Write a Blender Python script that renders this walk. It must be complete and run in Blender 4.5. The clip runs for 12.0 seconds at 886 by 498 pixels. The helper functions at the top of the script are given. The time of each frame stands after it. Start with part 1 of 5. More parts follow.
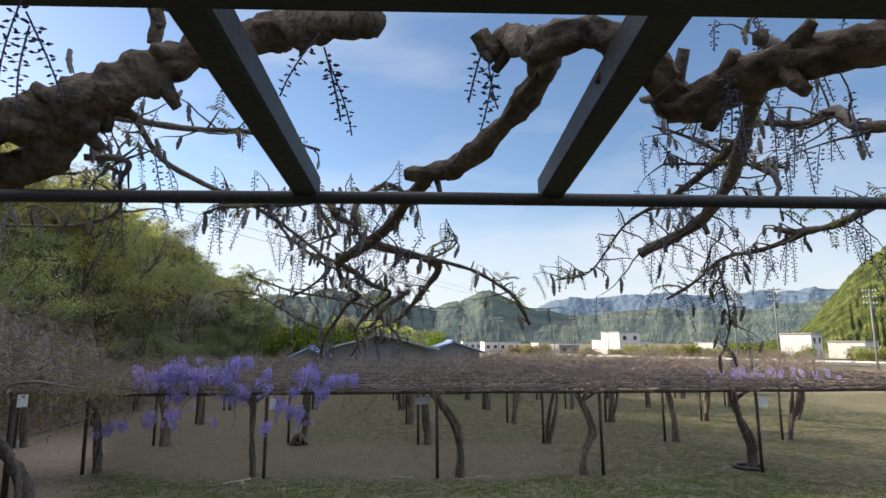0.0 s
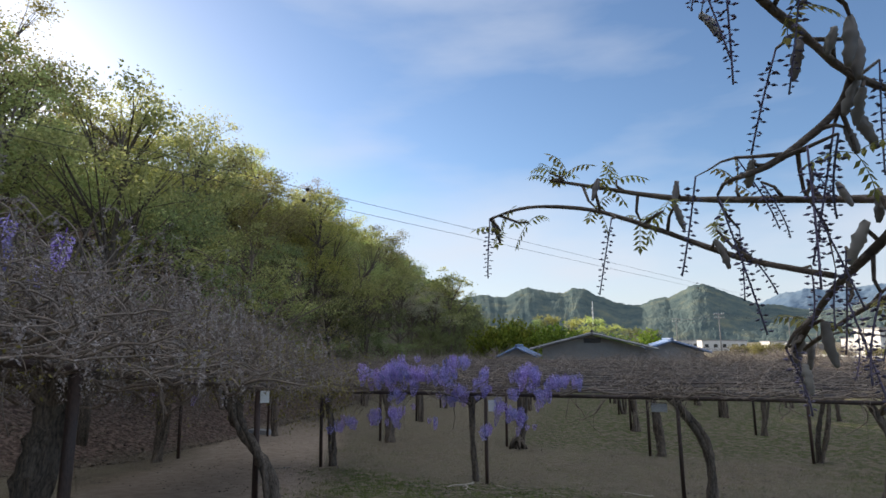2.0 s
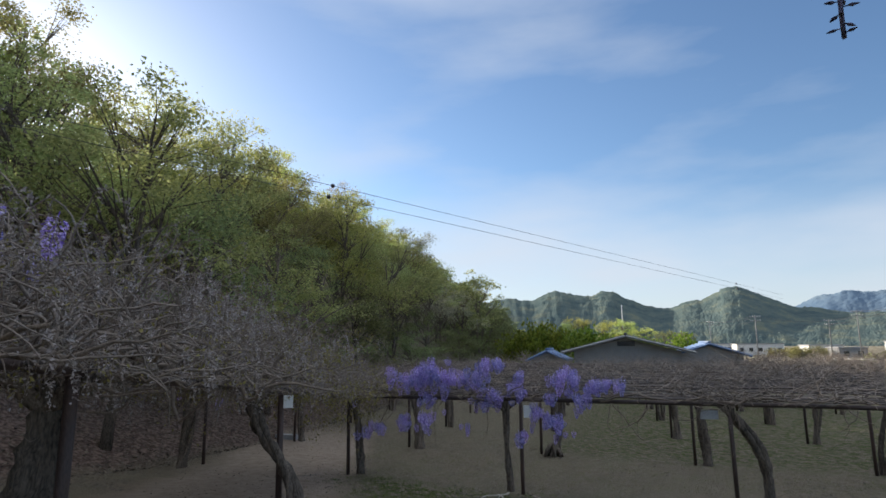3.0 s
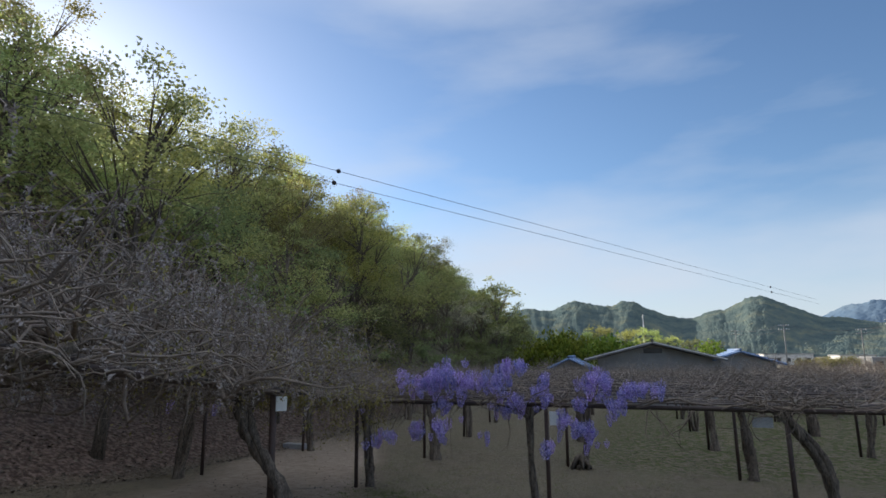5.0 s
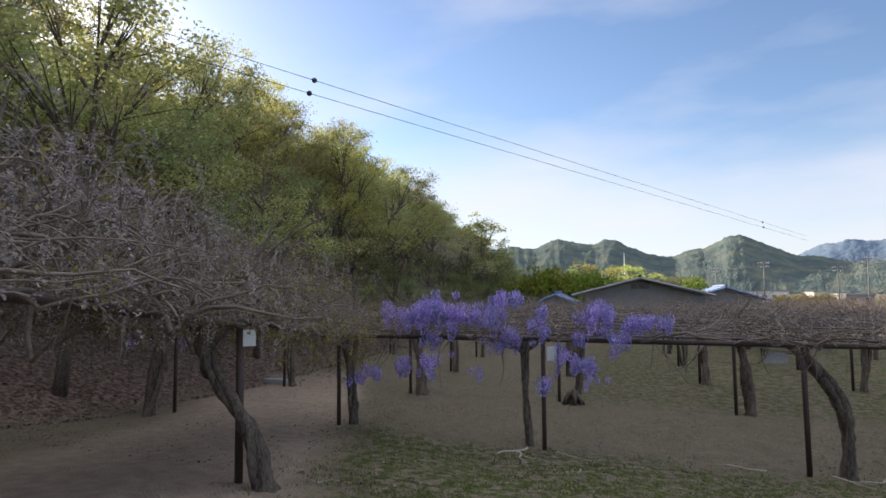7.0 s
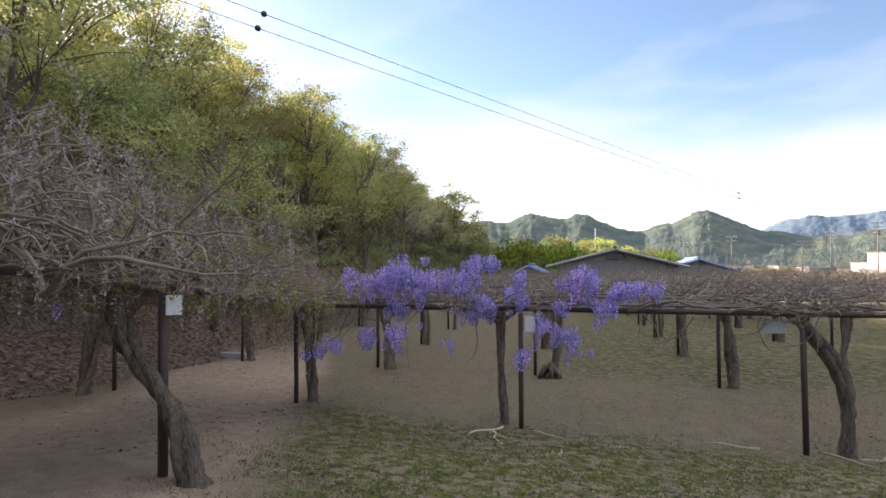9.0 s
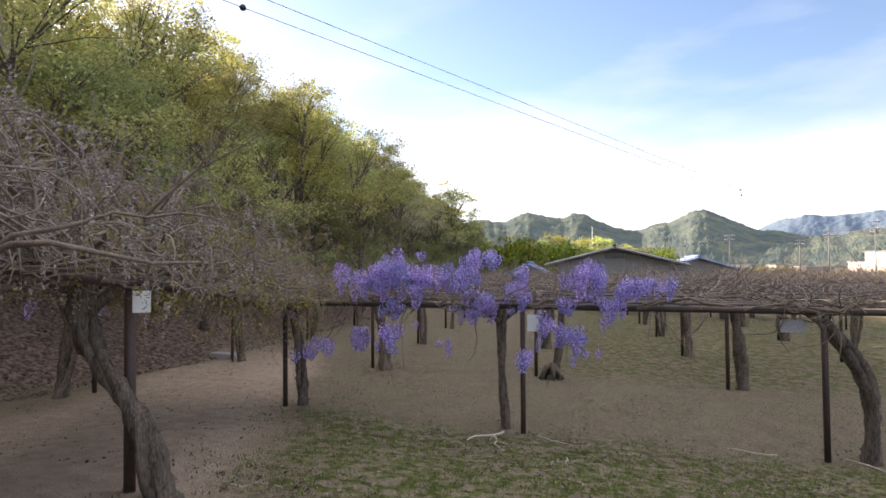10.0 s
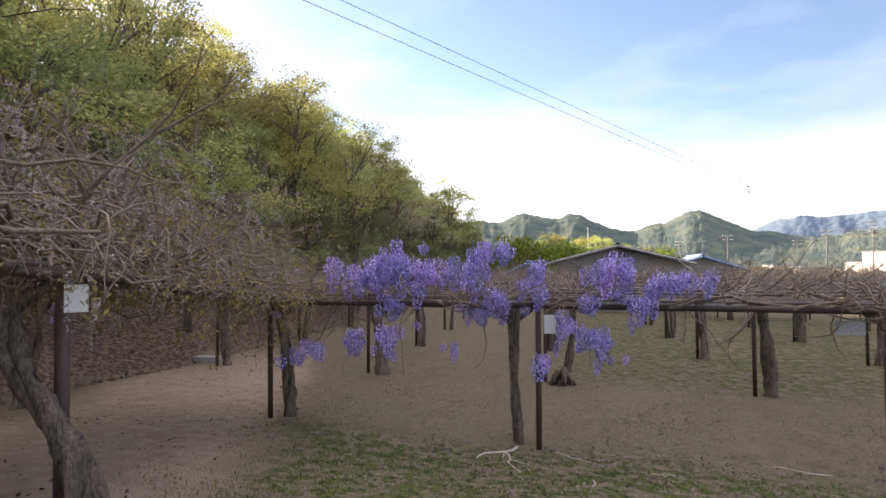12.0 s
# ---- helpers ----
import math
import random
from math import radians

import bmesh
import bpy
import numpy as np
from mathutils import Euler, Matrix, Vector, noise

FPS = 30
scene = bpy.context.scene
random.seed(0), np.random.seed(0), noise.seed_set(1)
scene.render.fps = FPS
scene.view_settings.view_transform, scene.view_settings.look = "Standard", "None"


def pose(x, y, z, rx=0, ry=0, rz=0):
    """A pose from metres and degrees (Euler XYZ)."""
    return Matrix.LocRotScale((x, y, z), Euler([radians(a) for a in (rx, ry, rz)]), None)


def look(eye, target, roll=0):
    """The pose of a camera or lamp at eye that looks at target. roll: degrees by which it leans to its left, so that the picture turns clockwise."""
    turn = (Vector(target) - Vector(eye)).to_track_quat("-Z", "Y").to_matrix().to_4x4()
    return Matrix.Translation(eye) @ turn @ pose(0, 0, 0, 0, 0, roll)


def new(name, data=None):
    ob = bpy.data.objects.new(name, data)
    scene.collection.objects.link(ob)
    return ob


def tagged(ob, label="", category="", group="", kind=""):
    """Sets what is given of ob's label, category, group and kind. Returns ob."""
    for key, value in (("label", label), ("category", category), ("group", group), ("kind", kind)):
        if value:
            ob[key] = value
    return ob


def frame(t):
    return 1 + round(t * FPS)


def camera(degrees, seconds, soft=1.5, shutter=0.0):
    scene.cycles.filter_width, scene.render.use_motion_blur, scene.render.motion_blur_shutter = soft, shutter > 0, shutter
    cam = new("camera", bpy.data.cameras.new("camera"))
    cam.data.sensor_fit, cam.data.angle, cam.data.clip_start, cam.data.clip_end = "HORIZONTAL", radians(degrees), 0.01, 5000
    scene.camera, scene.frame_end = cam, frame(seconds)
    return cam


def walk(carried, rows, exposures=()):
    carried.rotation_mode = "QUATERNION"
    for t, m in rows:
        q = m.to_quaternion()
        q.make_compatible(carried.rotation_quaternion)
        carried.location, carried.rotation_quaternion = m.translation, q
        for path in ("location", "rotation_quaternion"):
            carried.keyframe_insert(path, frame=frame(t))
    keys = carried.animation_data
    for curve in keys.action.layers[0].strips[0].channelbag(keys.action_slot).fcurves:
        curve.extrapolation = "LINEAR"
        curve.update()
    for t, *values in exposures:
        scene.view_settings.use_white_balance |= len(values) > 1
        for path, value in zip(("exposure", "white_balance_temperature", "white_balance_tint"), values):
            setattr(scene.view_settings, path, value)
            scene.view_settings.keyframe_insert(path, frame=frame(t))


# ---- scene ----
# camera and walk
cam = camera(75.5, 12.0, soft=1.6)
# seconds, eye, yaw to the left of +y, pitch and roll
ROWS = [
    (0, -1.324, -1.115, 3.314, -4.48, 9.18, 0.0),
    (0.5, -1.444, -0.812, 3.300, 3.38, 8.97, 0.15),
    (1, -1.580, -0.490, 3.296, 8.73, 8.80, 0.2),
    (1.5, -1.700, -0.190, 3.288, 13.62, 8.98, 0.2),
    (2, -1.830, 0.130, 3.285, 15.32, 9.14, 0.2),
    (2.5, -1.977, 0.438, 3.276, 16.57, 9.33, 0.25),
    (3, -2.110, 0.748, 3.242, 18.00, 9.54, 0.25),
    (3.5, -2.210, 1.055, 3.199, 18.72, 9.91, 0.2),
    (5.5, -2.570, 2.225, 2.972, 20.04, 10.6, 0.1),
    (6, -2.720, 2.485, 2.955, 19.50, 7.03, 0.05),
    (6.5, -2.832, 2.740, 2.932, 18.64, 5.44, 0.05),
    (7, -2.936, 3.011, 2.910, 18.25, 4.36, 0.1),
    (9, -3.203, 4.095, 2.753, 15.54, 1.74, 0.0),
    (9.5, -3.276, 4.373, 2.725, 15.31, 1.79, 0.0),
    (10, -3.356, 4.640, 2.691, 15.26, 1.66, 0.0),
    (10.5, -3.460, 4.910, 2.663, 15.29, 1.51, 0.0),
    (11, -3.570, 5.150, 2.648, 15.09, 1.60, 0.0),
    (11.5, -3.665, 5.385, 2.623, 14.95, 1.64, 0.0),
    (12, -3.770, 5.644, 2.593, 14.82, 1.73, 0.0),
]
walk(cam, [(t, pose(x, y, z, 90 + pitch, roll, yaw)) for t, x, y, z, yaw, pitch, roll in ROWS],
     [(0, 1.0, 6900, 13), (1.0, 0.93, 6750, 13), (2.0, 0.78, 6600, 12), (3.0, 0.7, 6450, 10), (5.5, 0.6, 6350, 11), (6.5, 0.85, 6750, 15), (7.0, 1.0, 6900, 17), (9.0, 1.5, 7400, 19), (10.5, 1.6, 7700, 21), (12.0, 1.6, 7700, 21)])

# world and sun
SUN_ELEV, SUN_AZ = radians(19.0), radians(58)      # azimuth counted from +y towards -x
world = bpy.data.worlds.new("world")
scene.world = world
world.use_nodes = True
wt = world.node_tree
wn, wl = wt.nodes, wt.links
wn.clear()
w_out, w_bg, w_sky = wn.new("ShaderNodeOutputWorld"), wn.new("ShaderNodeBackground"), wn.new("ShaderNodeTexSky")
w_sky.sky_type, w_sky.sun_disc = "NISHITA", False
w_sky.sun_elevation, w_sky.sun_rotation = SUN_ELEV, -SUN_AZ
w_sky.air_density, w_sky.dust_density, w_sky.ozone_density = 1.0, 0.45, 3.6
w_tc, w_map, w_noise, w_ramp = wn.new("ShaderNodeTexCoord"), wn.new("ShaderNodeMapping"), wn.new("ShaderNodeTexNoise"), wn.new("ShaderNodeValToRGB")
w_map.inputs["Scale"].default_value = (1.3, 1.3, 4.6)
w_noise.inputs["Scale"].default_value, w_noise.inputs["Detail"].default_value = 1.3, 8.0
w_ramp.color_ramp.elements[0].position, w_ramp.color_ramp.elements[1].position = 0.50, 0.80
w_sep, w_low, w_add, w_mix = wn.new("ShaderNodeSeparateXYZ"), wn.new("ShaderNodeMapRange"), wn.new("ShaderNodeMath"), wn.new("ShaderNodeMix")
w_low.inputs["From Min"].default_value, w_low.inputs["From Max"].default_value = 0.02, 0.26
w_low.inputs["To Min"].default_value, w_low.inputs["To Max"].default_value = 0.72, 0.0
w_add.operation, w_add.use_clamp = "ADD", True
w_mix.data_type = "RGBA"
w_mix.inputs["B"].default_value = (4.4, 4.75, 5.3, 1)
wl.new(w_tc.outputs["Generated"], w_map.inputs["Vector"])
wl.new(w_map.outputs["Vector"], w_noise.inputs["Vector"])
wl.new(w_noise.outputs["Fac"], w_ramp.inputs["Fac"])
wl.new(w_tc.outputs["Generated"], w_sep.inputs["Vector"])
wl.new(w_sep.outputs["Z"], w_low.inputs["Value"])
w_half = wn.new("ShaderNodeMath")
w_half.operation = "MULTIPLY"
w_half.inputs[1].default_value = 0.62
wl.new(w_ramp.outputs["Color"], w_half.inputs[0])
wl.new(w_half.outputs["Value"], w_add.inputs[0])
wl.new(w_low.outputs["Result"], w_add.inputs[1])
wl.new(w_add.outputs["Value"], w_mix.inputs["Factor"])
wl.new(w_sky.outputs["Color"], w_mix.inputs["A"])
# an unseen bright white zone added overhead as fill for the shaded ground
w_high, w_fill = wn.new("ShaderNodeMapRange"), wn.new("ShaderNodeMix")
w_high.inputs["From Min"].default_value, w_high.inputs["From Max"].default_value = 0.52, 0.85
w_high.inputs["To Max"].default_value = 0.9
w_fill.data_type = "RGBA"
w_fill.inputs["B"].default_value = (6.7, 7.0, 7.5, 1)
wl.new(w_sep.outputs["Z"], w_high.inputs["Value"])
wl.new(w_high.outputs["Result"], w_fill.inputs["Factor"])
wl.new(w_mix.outputs["Result"], w_fill.inputs["A"])
wl.new(w_fill.outputs["Result"], w_bg.inputs["Color"])
w_bg.inputs["Strength"].default_value = 0.1
wl.new(w_bg.outputs["Background"], w_out.inputs["Surface"])

sun = new("sun", bpy.data.lights.new("sun", "SUN"))
sun.data.energy, sun.data.angle, sun.data.color = 5.0, radians(0.5), (1.0, 0.90, 0.74)
sun_from = Vector((-math.sin(SUN_AZ) * math.cos(SUN_ELEV), math.cos(SUN_AZ) * math.cos(SUN_ELEV), math.sin(SUN_ELEV)))
sun.matrix_world = look(sun_from * 60, (0, 0, 0))


# materials
def material(name):
    m = bpy.data.materials.new(name)
    m.use_nodes = True
    n = m.node_tree.nodes
    return m, n, m.node_tree.links, n["Principled BSDF"]


def surface(name, dark, light, rough=0.8, scale=6.0, fine=60.0, bump=0.3, metal=0.0, stretch=(1, 1, 1), vary=0.25):
    """Two scales of noise between two colours, with relief and a shift from object to object."""
    m, n, l, p = material(name)
    tc, mp = n.new("ShaderNodeTexCoord"), n.new("ShaderNodeMapping")
    mp.inputs["Scale"].default_value = stretch
    a, b = n.new("ShaderNodeTexNoise"), n.new("ShaderNodeTexNoise")
    a.inputs["Scale"].default_value, a.inputs["Detail"].default_value = scale, 6
    b.inputs["Scale"].default_value, b.inputs["Detail"].default_value = fine, 4
    mean, ramp, info, hsv, isl = n.new("ShaderNodeMath"), n.new("ShaderNodeValToRGB"), n.new("ShaderNodeObjectInfo"), n.new("ShaderNodeHueSaturation"), n.new("ShaderNodeMapRange")
    mean.operation = "MULTIPLY_ADD"
    mean.inputs[1].default_value = 0.5
    half = n.new("ShaderNodeMath")
    half.operation = "MULTIPLY"
    half.inputs[1].default_value = 0.5
    e = ramp.color_ramp.elements
    e[0].position, e[1].position = 0.32, 0.68
    e[0].color, e[1].color = (*dark, 1), (*light, 1)
    isl.inputs["To Min"].default_value, isl.inputs["To Max"].default_value = 1 - vary, 1 + vary
    bp = n.new("ShaderNodeBump")
    bp.inputs["Strength"].default_value, bp.inputs["Distance"].default_value = bump, 0.02
    l.new(tc.outputs["Object"], mp.inputs["Vector"])
    for k in (a, b):
        l.new(mp.outputs["Vector"], k.inputs["Vector"])
    l.new(b.outputs["Fac"], half.inputs[0])
    l.new(a.outputs["Fac"], mean.inputs[0])
    l.new(half.outputs["Value"], mean.inputs[2])
    l.new(mean.outputs["Value"], ramp.inputs["Fac"])
    l.new(info.outputs["Random"], isl.inputs["Value"])
    l.new(isl.outputs["Result"], hsv.inputs["Value"])
    l.new(ramp.outputs["Color"], hsv.inputs["Color"])
    l.new(hsv.outputs["Color"], p.inputs["Base Color"])
    l.new(mean.outputs["Value"], bp.inputs["Height"])
    l.new(bp.outputs["Normal"], p.inputs["Normal"])
    p.inputs["Roughness"].default_value, p.inputs["Metallic"].default_value = rough, metal
    return m


def leafy(name, dark, light, through_part=0.4, vary=0.12, hue=0.03):
    """Thin leaves or petals: two colours from piece to piece, part of the light passes through."""
    m, n, l, p = material(name)
    geo, ramp, info, hsv = n.new("ShaderNodeNewGeometry"), n.new("ShaderNodeValToRGB"), n.new("ShaderNodeObjectInfo"), n.new("ShaderNodeHueSaturation")
    h, v = n.new("ShaderNodeMapRange"), n.new("ShaderNodeMapRange")
    ramp.color_ramp.elements[0].color, ramp.color_ramp.elements[1].color = (*dark, 1), (*light, 1)
    h.inputs["To Min"].default_value, h.inputs["To Max"].default_value = 0.5 - hue, 0.5 + hue
    v.inputs["To Min"].default_value, v.inputs["To Max"].default_value = 1 - vary, 1 + vary
    tr, mix = n.new("ShaderNodeBsdfTranslucent"), n.new("ShaderNodeMixShader")
    mix.inputs["Fac"].default_value = through_part
    l.new(geo.outputs["Random Per Island"], ramp.inputs["Fac"])
    l.new(info.outputs["Random"], h.inputs["Value"])
    l.new(info.outputs["Random"], v.inputs["Value"])
    l.new(h.outputs["Result"], hsv.inputs["Hue"])
    l.new(v.outputs["Result"], hsv.inputs["Value"])
    l.new(ramp.outputs["Color"], hsv.inputs["Color"])
    for s in (p.inputs["Base Color"], tr.inputs["Color"]):
        l.new(hsv.outputs["Color"], s)
    p.inputs["Roughness"].default_value = 0.65
    p.inputs["Specular IOR Level"].default_value = 0.2
    l.new(p.outputs["BSDF"], mix.inputs[1])
    l.new(tr.outputs["BSDF"], mix.inputs[2])
    l.new(mix.outputs["Shader"], n["Material Output"].inputs["Surface"])
    return m


BARK = surface("bark", (0.025, 0.019, 0.015), (0.225, 0.18, 0.14), 0.92, 15, 60, 1.0, stretch=(1, 1, 0.22))
VINE = surface("vine_bark", (0.075, 0.056, 0.044), (0.26, 0.205, 0.16), 0.85, 12, 80, 0.8)
OLD_BARK = surface("old_vine_bark", (0.035, 0.026, 0.02), (0.27, 0.20, 0.145), 0.92, 16, 70, 1.0, vary=0.1)
TWIG = surface("twig", (0.12, 0.092, 0.075), (0.34, 0.28, 0.23), 0.85, 4, 60, 0.2)
DRY = surface("dry_wood", (0.30, 0.265, 0.22), (0.52, 0.47, 0.40), 0.85, 6, 60, 0.3)
STEEL = surface("painted_steel", (0.018, 0.017, 0.02), (0.05, 0.042, 0.04), 0.55, 5, 90, 0.12, vary=0.1)
POST = surface("post_paint", (0.025, 0.016, 0.013), (0.085, 0.05, 0.04), 0.6, 4, 70, 0.25, stretch=(1, 1, 0.3))
BAR = surface("weathered_bar", (0.05, 0.043, 0.04), (0.16, 0.13, 0.12), 0.75, 3, 50, 0.3)
PETAL = leafy("wisteria_petal", (0.15, 0.10, 0.50), (0.78, 0.70, 0.98), 0.3)
BUD = leafy("grey_bud", (0.2, 0.185, 0.175), (0.42, 0.39, 0.36), 0.25)
DARKBUD = leafy("dark_bud", (0.08, 0.08, 0.13), (0.26, 0.24, 0.36), 0.2)
YOUNG = leafy("young_leaf", (0.19, 0.18, 0.05), (0.40, 0.36, 0.13), 0.45)
DROOP = leafy("drooping_bud", (0.27, 0.23, 0.215), (0.48, 0.43, 0.41), 0.25)
LEAF_A = leafy("leaf_yellow_green", (0.25, 0.27, 0.075), (0.56, 0.56, 0.19), 0.65, 0.35, 0.04)
LEAF_B = leafy("leaf_green", (0.23, 0.25, 0.095), (0.50, 0.51, 0.21), 0.62, 0.35, 0.04)
LEAF_C = leafy("leaf_dark", (0.13, 0.15, 0.065), (0.29, 0.305, 0.135), 0.55, 0.35, 0.03)
LEAF_D = leafy("leaf_grey_brown", (0.28, 0.26, 0.18), (0.52, 0.49, 0.35), 0.5, 0.3, 0.03)
LITTER = leafy("dead_leaf", (0.02, 0.015, 0.012), (0.29, 0.24, 0.19), 0.1)
GRASS = leafy("grass_blade", (0.075, 0.10, 0.026), (0.20, 0.235, 0.065), 0.35)
WHITE = surface("white_board", (0.66, 0.68, 0.68), (0.8, 0.8, 0.79), 0.5, 5, 40, 0.05, vary=0.05)
CONCRETE = surface("concrete", (0.22, 0.22, 0.23), (0.42, 0.42, 0.42), 0.9, 3, 40, 0.4)
ROOF = surface("roof_tile", (0.05, 0.048, 0.05), (0.13, 0.12, 0.12), 0.6, 2, 20, 0.5)
WALL = surface("hut_wall", (0.30, 0.29, 0.28), (0.42, 0.40, 0.385), 0.85, 2, 20, 0.2)
PLASTER = surface("white_plaster", (0.62, 0.60, 0.57), (0.8, 0.79, 0.77), 0.8, 1, 20, 0.1, vary=0.06)
BLUE = surface("blue_sheet", (0.10, 0.17, 0.32), (0.2, 0.3, 0.5), 0.5, 2, 20, 0.2)
GLASS = surface("dark_window", (0.02, 0.025, 0.03), (0.05, 0.06, 0.07), 0.1, 2, 10, 0.0)
POLE = surface("utility_pole", (0.15, 0.15, 0.15), (0.25, 0.245, 0.24), 0.8, 2, 20, 0.2)
WIRE = surface("wire", (0.03, 0.03, 0.035), (0.06, 0.06, 0.065), 0.6, 2, 20, 0.0)
HEDGE = leafy("hedge_leaf", (0.10, 0.15, 0.02), (0.28, 0.34, 0.05), 0.4)


def ground_material():
    m, n, l, p = material("park_ground")
    tc = n.new("ShaderNodeTexCoord")

    def tex(scale, detail, lo, hi):
        t, r = n.new("ShaderNodeTexNoise"), n.new("ShaderNodeMapRange")
        t.inputs["Scale"].default_value, t.inputs["Detail"].default_value = scale, detail
        r.inputs["From Min"].default_value, r.inputs["From Max"].default_value = lo, hi
        l.new(tc.outputs["Object"], t.inputs["Vector"])
        l.new(t.outputs["Fac"], r.inputs["Value"])
        return r.outputs["Result"]

    def blend(fac, a, b):
        x = n.new("ShaderNodeMix")
        x.data_type = "RGBA"
        l.new(fac, x.inputs["Factor"])
        for s, k in (("A", a), ("B", b)):
            if isinstance(k, tuple):
                x.inputs[s].default_value = (*k, 1)
            else:
                l.new(k, x.inputs[s])
        return x.outputs["Result"]

    def mask(name):
        a = n.new("ShaderNodeAttribute")
        a.attribute_name = name
        return a.outputs["Fac"]

    def times(a, b):
        x = n.new("ShaderNodeMath")
        x.operation = "MULTIPLY"
        l.new(a, x.inputs[0])
        l.new(b, x.inputs[1])
        return x.outputs["Value"]

    soil = blend(tex(2.2, 8, 0.35, 0.65), (0.16, 0.131, 0.094), (0.255, 0.215, 0.157))
    soil = blend(tex(0.55, 6, 0.4, 0.62), soil, (0.21, 0.19, 0.125))
    soil = blend(tex(38, 6, 0.45, 0.62), soil, (0.25, 0.21, 0.155))
    soil = blend(tex(110, 3, 0.55, 0.62), soil, (0.07, 0.052, 0.04))
    soil = blend(tex(75, 3, 0.56, 0.62), soil, (0.34, 0.30, 0.24))
    green = blend(tex(14, 8, 0.40, 0.60), (0.055, 0.076, 0.026), (0.145, 0.165, 0.06))
    path = blend(tex(5, 8, 0.35, 0.7), (0.35, 0.28, 0.225), (0.46, 0.375, 0.30))
    bank = blend(tex(9, 9, 0.42, 0.62), (0.12, 0.084, 0.07), (0.30, 0.22, 0.185))
    far = blend(tex(0.15, 6, 0.4, 0.6), (0.17, 0.15, 0.105), (0.27, 0.235, 0.165))
    c = blend(times(mask("grass"), tex(5.5, 10, 0.43, 0.55)), soil, green)
    c = blend(mask("path"), c, path)
    c = blend(mask("bank"), c, bank)
    c = blend(mask("far"), c, far)
    l.new(c, p.inputs["Base Color"])
    bp = n.new("ShaderNodeBump")
    bp.inputs["Strength"].default_value, bp.inputs["Distance"].default_value = 1.0, 0.05
    l.new(tex(30, 10, 0.2, 0.8), bp.inputs["Height"])
    l.new(bp.outputs["Normal"], p.inputs["Normal"])
    p.inputs["Roughness"].default_value = 0.95
    p.inputs["Specular IOR Level"].default_value = 0.1
    return m


def hill_material(name, a, b, c, scale):
    m, n, l, p = material(name)
    tc, t, u, ramp, bp = n.new("ShaderNodeTexCoord"), n.new("ShaderNodeTexNoise"), n.new("ShaderNodeTexVoronoi"), n.new("ShaderNodeValToRGB"), n.new("ShaderNodeBump")
    t.inputs["Scale"].default_value, t.inputs["Detail"].default_value = scale, 10
    t.inputs["Roughness"].default_value = 0.65
    u.inputs["Scale"].default_value = scale * 9
    e = ramp.color_ramp.elements
    e[0].position, e[1].position = 0.36, 0.66
    e[0].color, e[1].color = (*a, 1), (*c, 1)
    k = e.new(0.52)
    k.color = (*b, 1)
    l.new(tc.outputs["Object"], t.inputs["Vector"])
    l.new(tc.outputs["Object"], u.inputs["Vector"])
    l.new(t.outputs["Fac"], ramp.inputs["Fac"])
    l.new(ramp.outputs["Color"], p.inputs["Base Color"])
    bp.inputs["Strength"].default_value, bp.inputs["Distance"].default_value = 0.5, 5.0
    bp.invert = True
    l.new(u.outputs["Distance"], bp.inputs["Height"])
    l.new(bp.outputs["Normal"], p.inputs["Normal"])
    p.inputs["Roughness"].default_value = 1.0
    p.inputs["Specular IOR Level"].default_value = 0.0
    return m


GROUND = ground_material()
HILL_NEAR = hill_material("wooded_hill", (0.03, 0.045, 0.02), (0.08, 0.10, 0.035), (0.16, 0.17, 0.06), 0.16)
# the blue of HILL_MID and HILL_FAR is aerial haze painted into the colour
HILL_MID = hill_material("haze_tinted_mountain", (0.075, 0.108, 0.112), (0.115, 0.148, 0.138), (0.18, 0.195, 0.145), 0.03)
HILL_FAR = hill_material("haze_tinted_far_mountain", (0.11, 0.165, 0.235), (0.13, 0.185, 0.25), (0.155, 0.21, 0.265), 0.006)


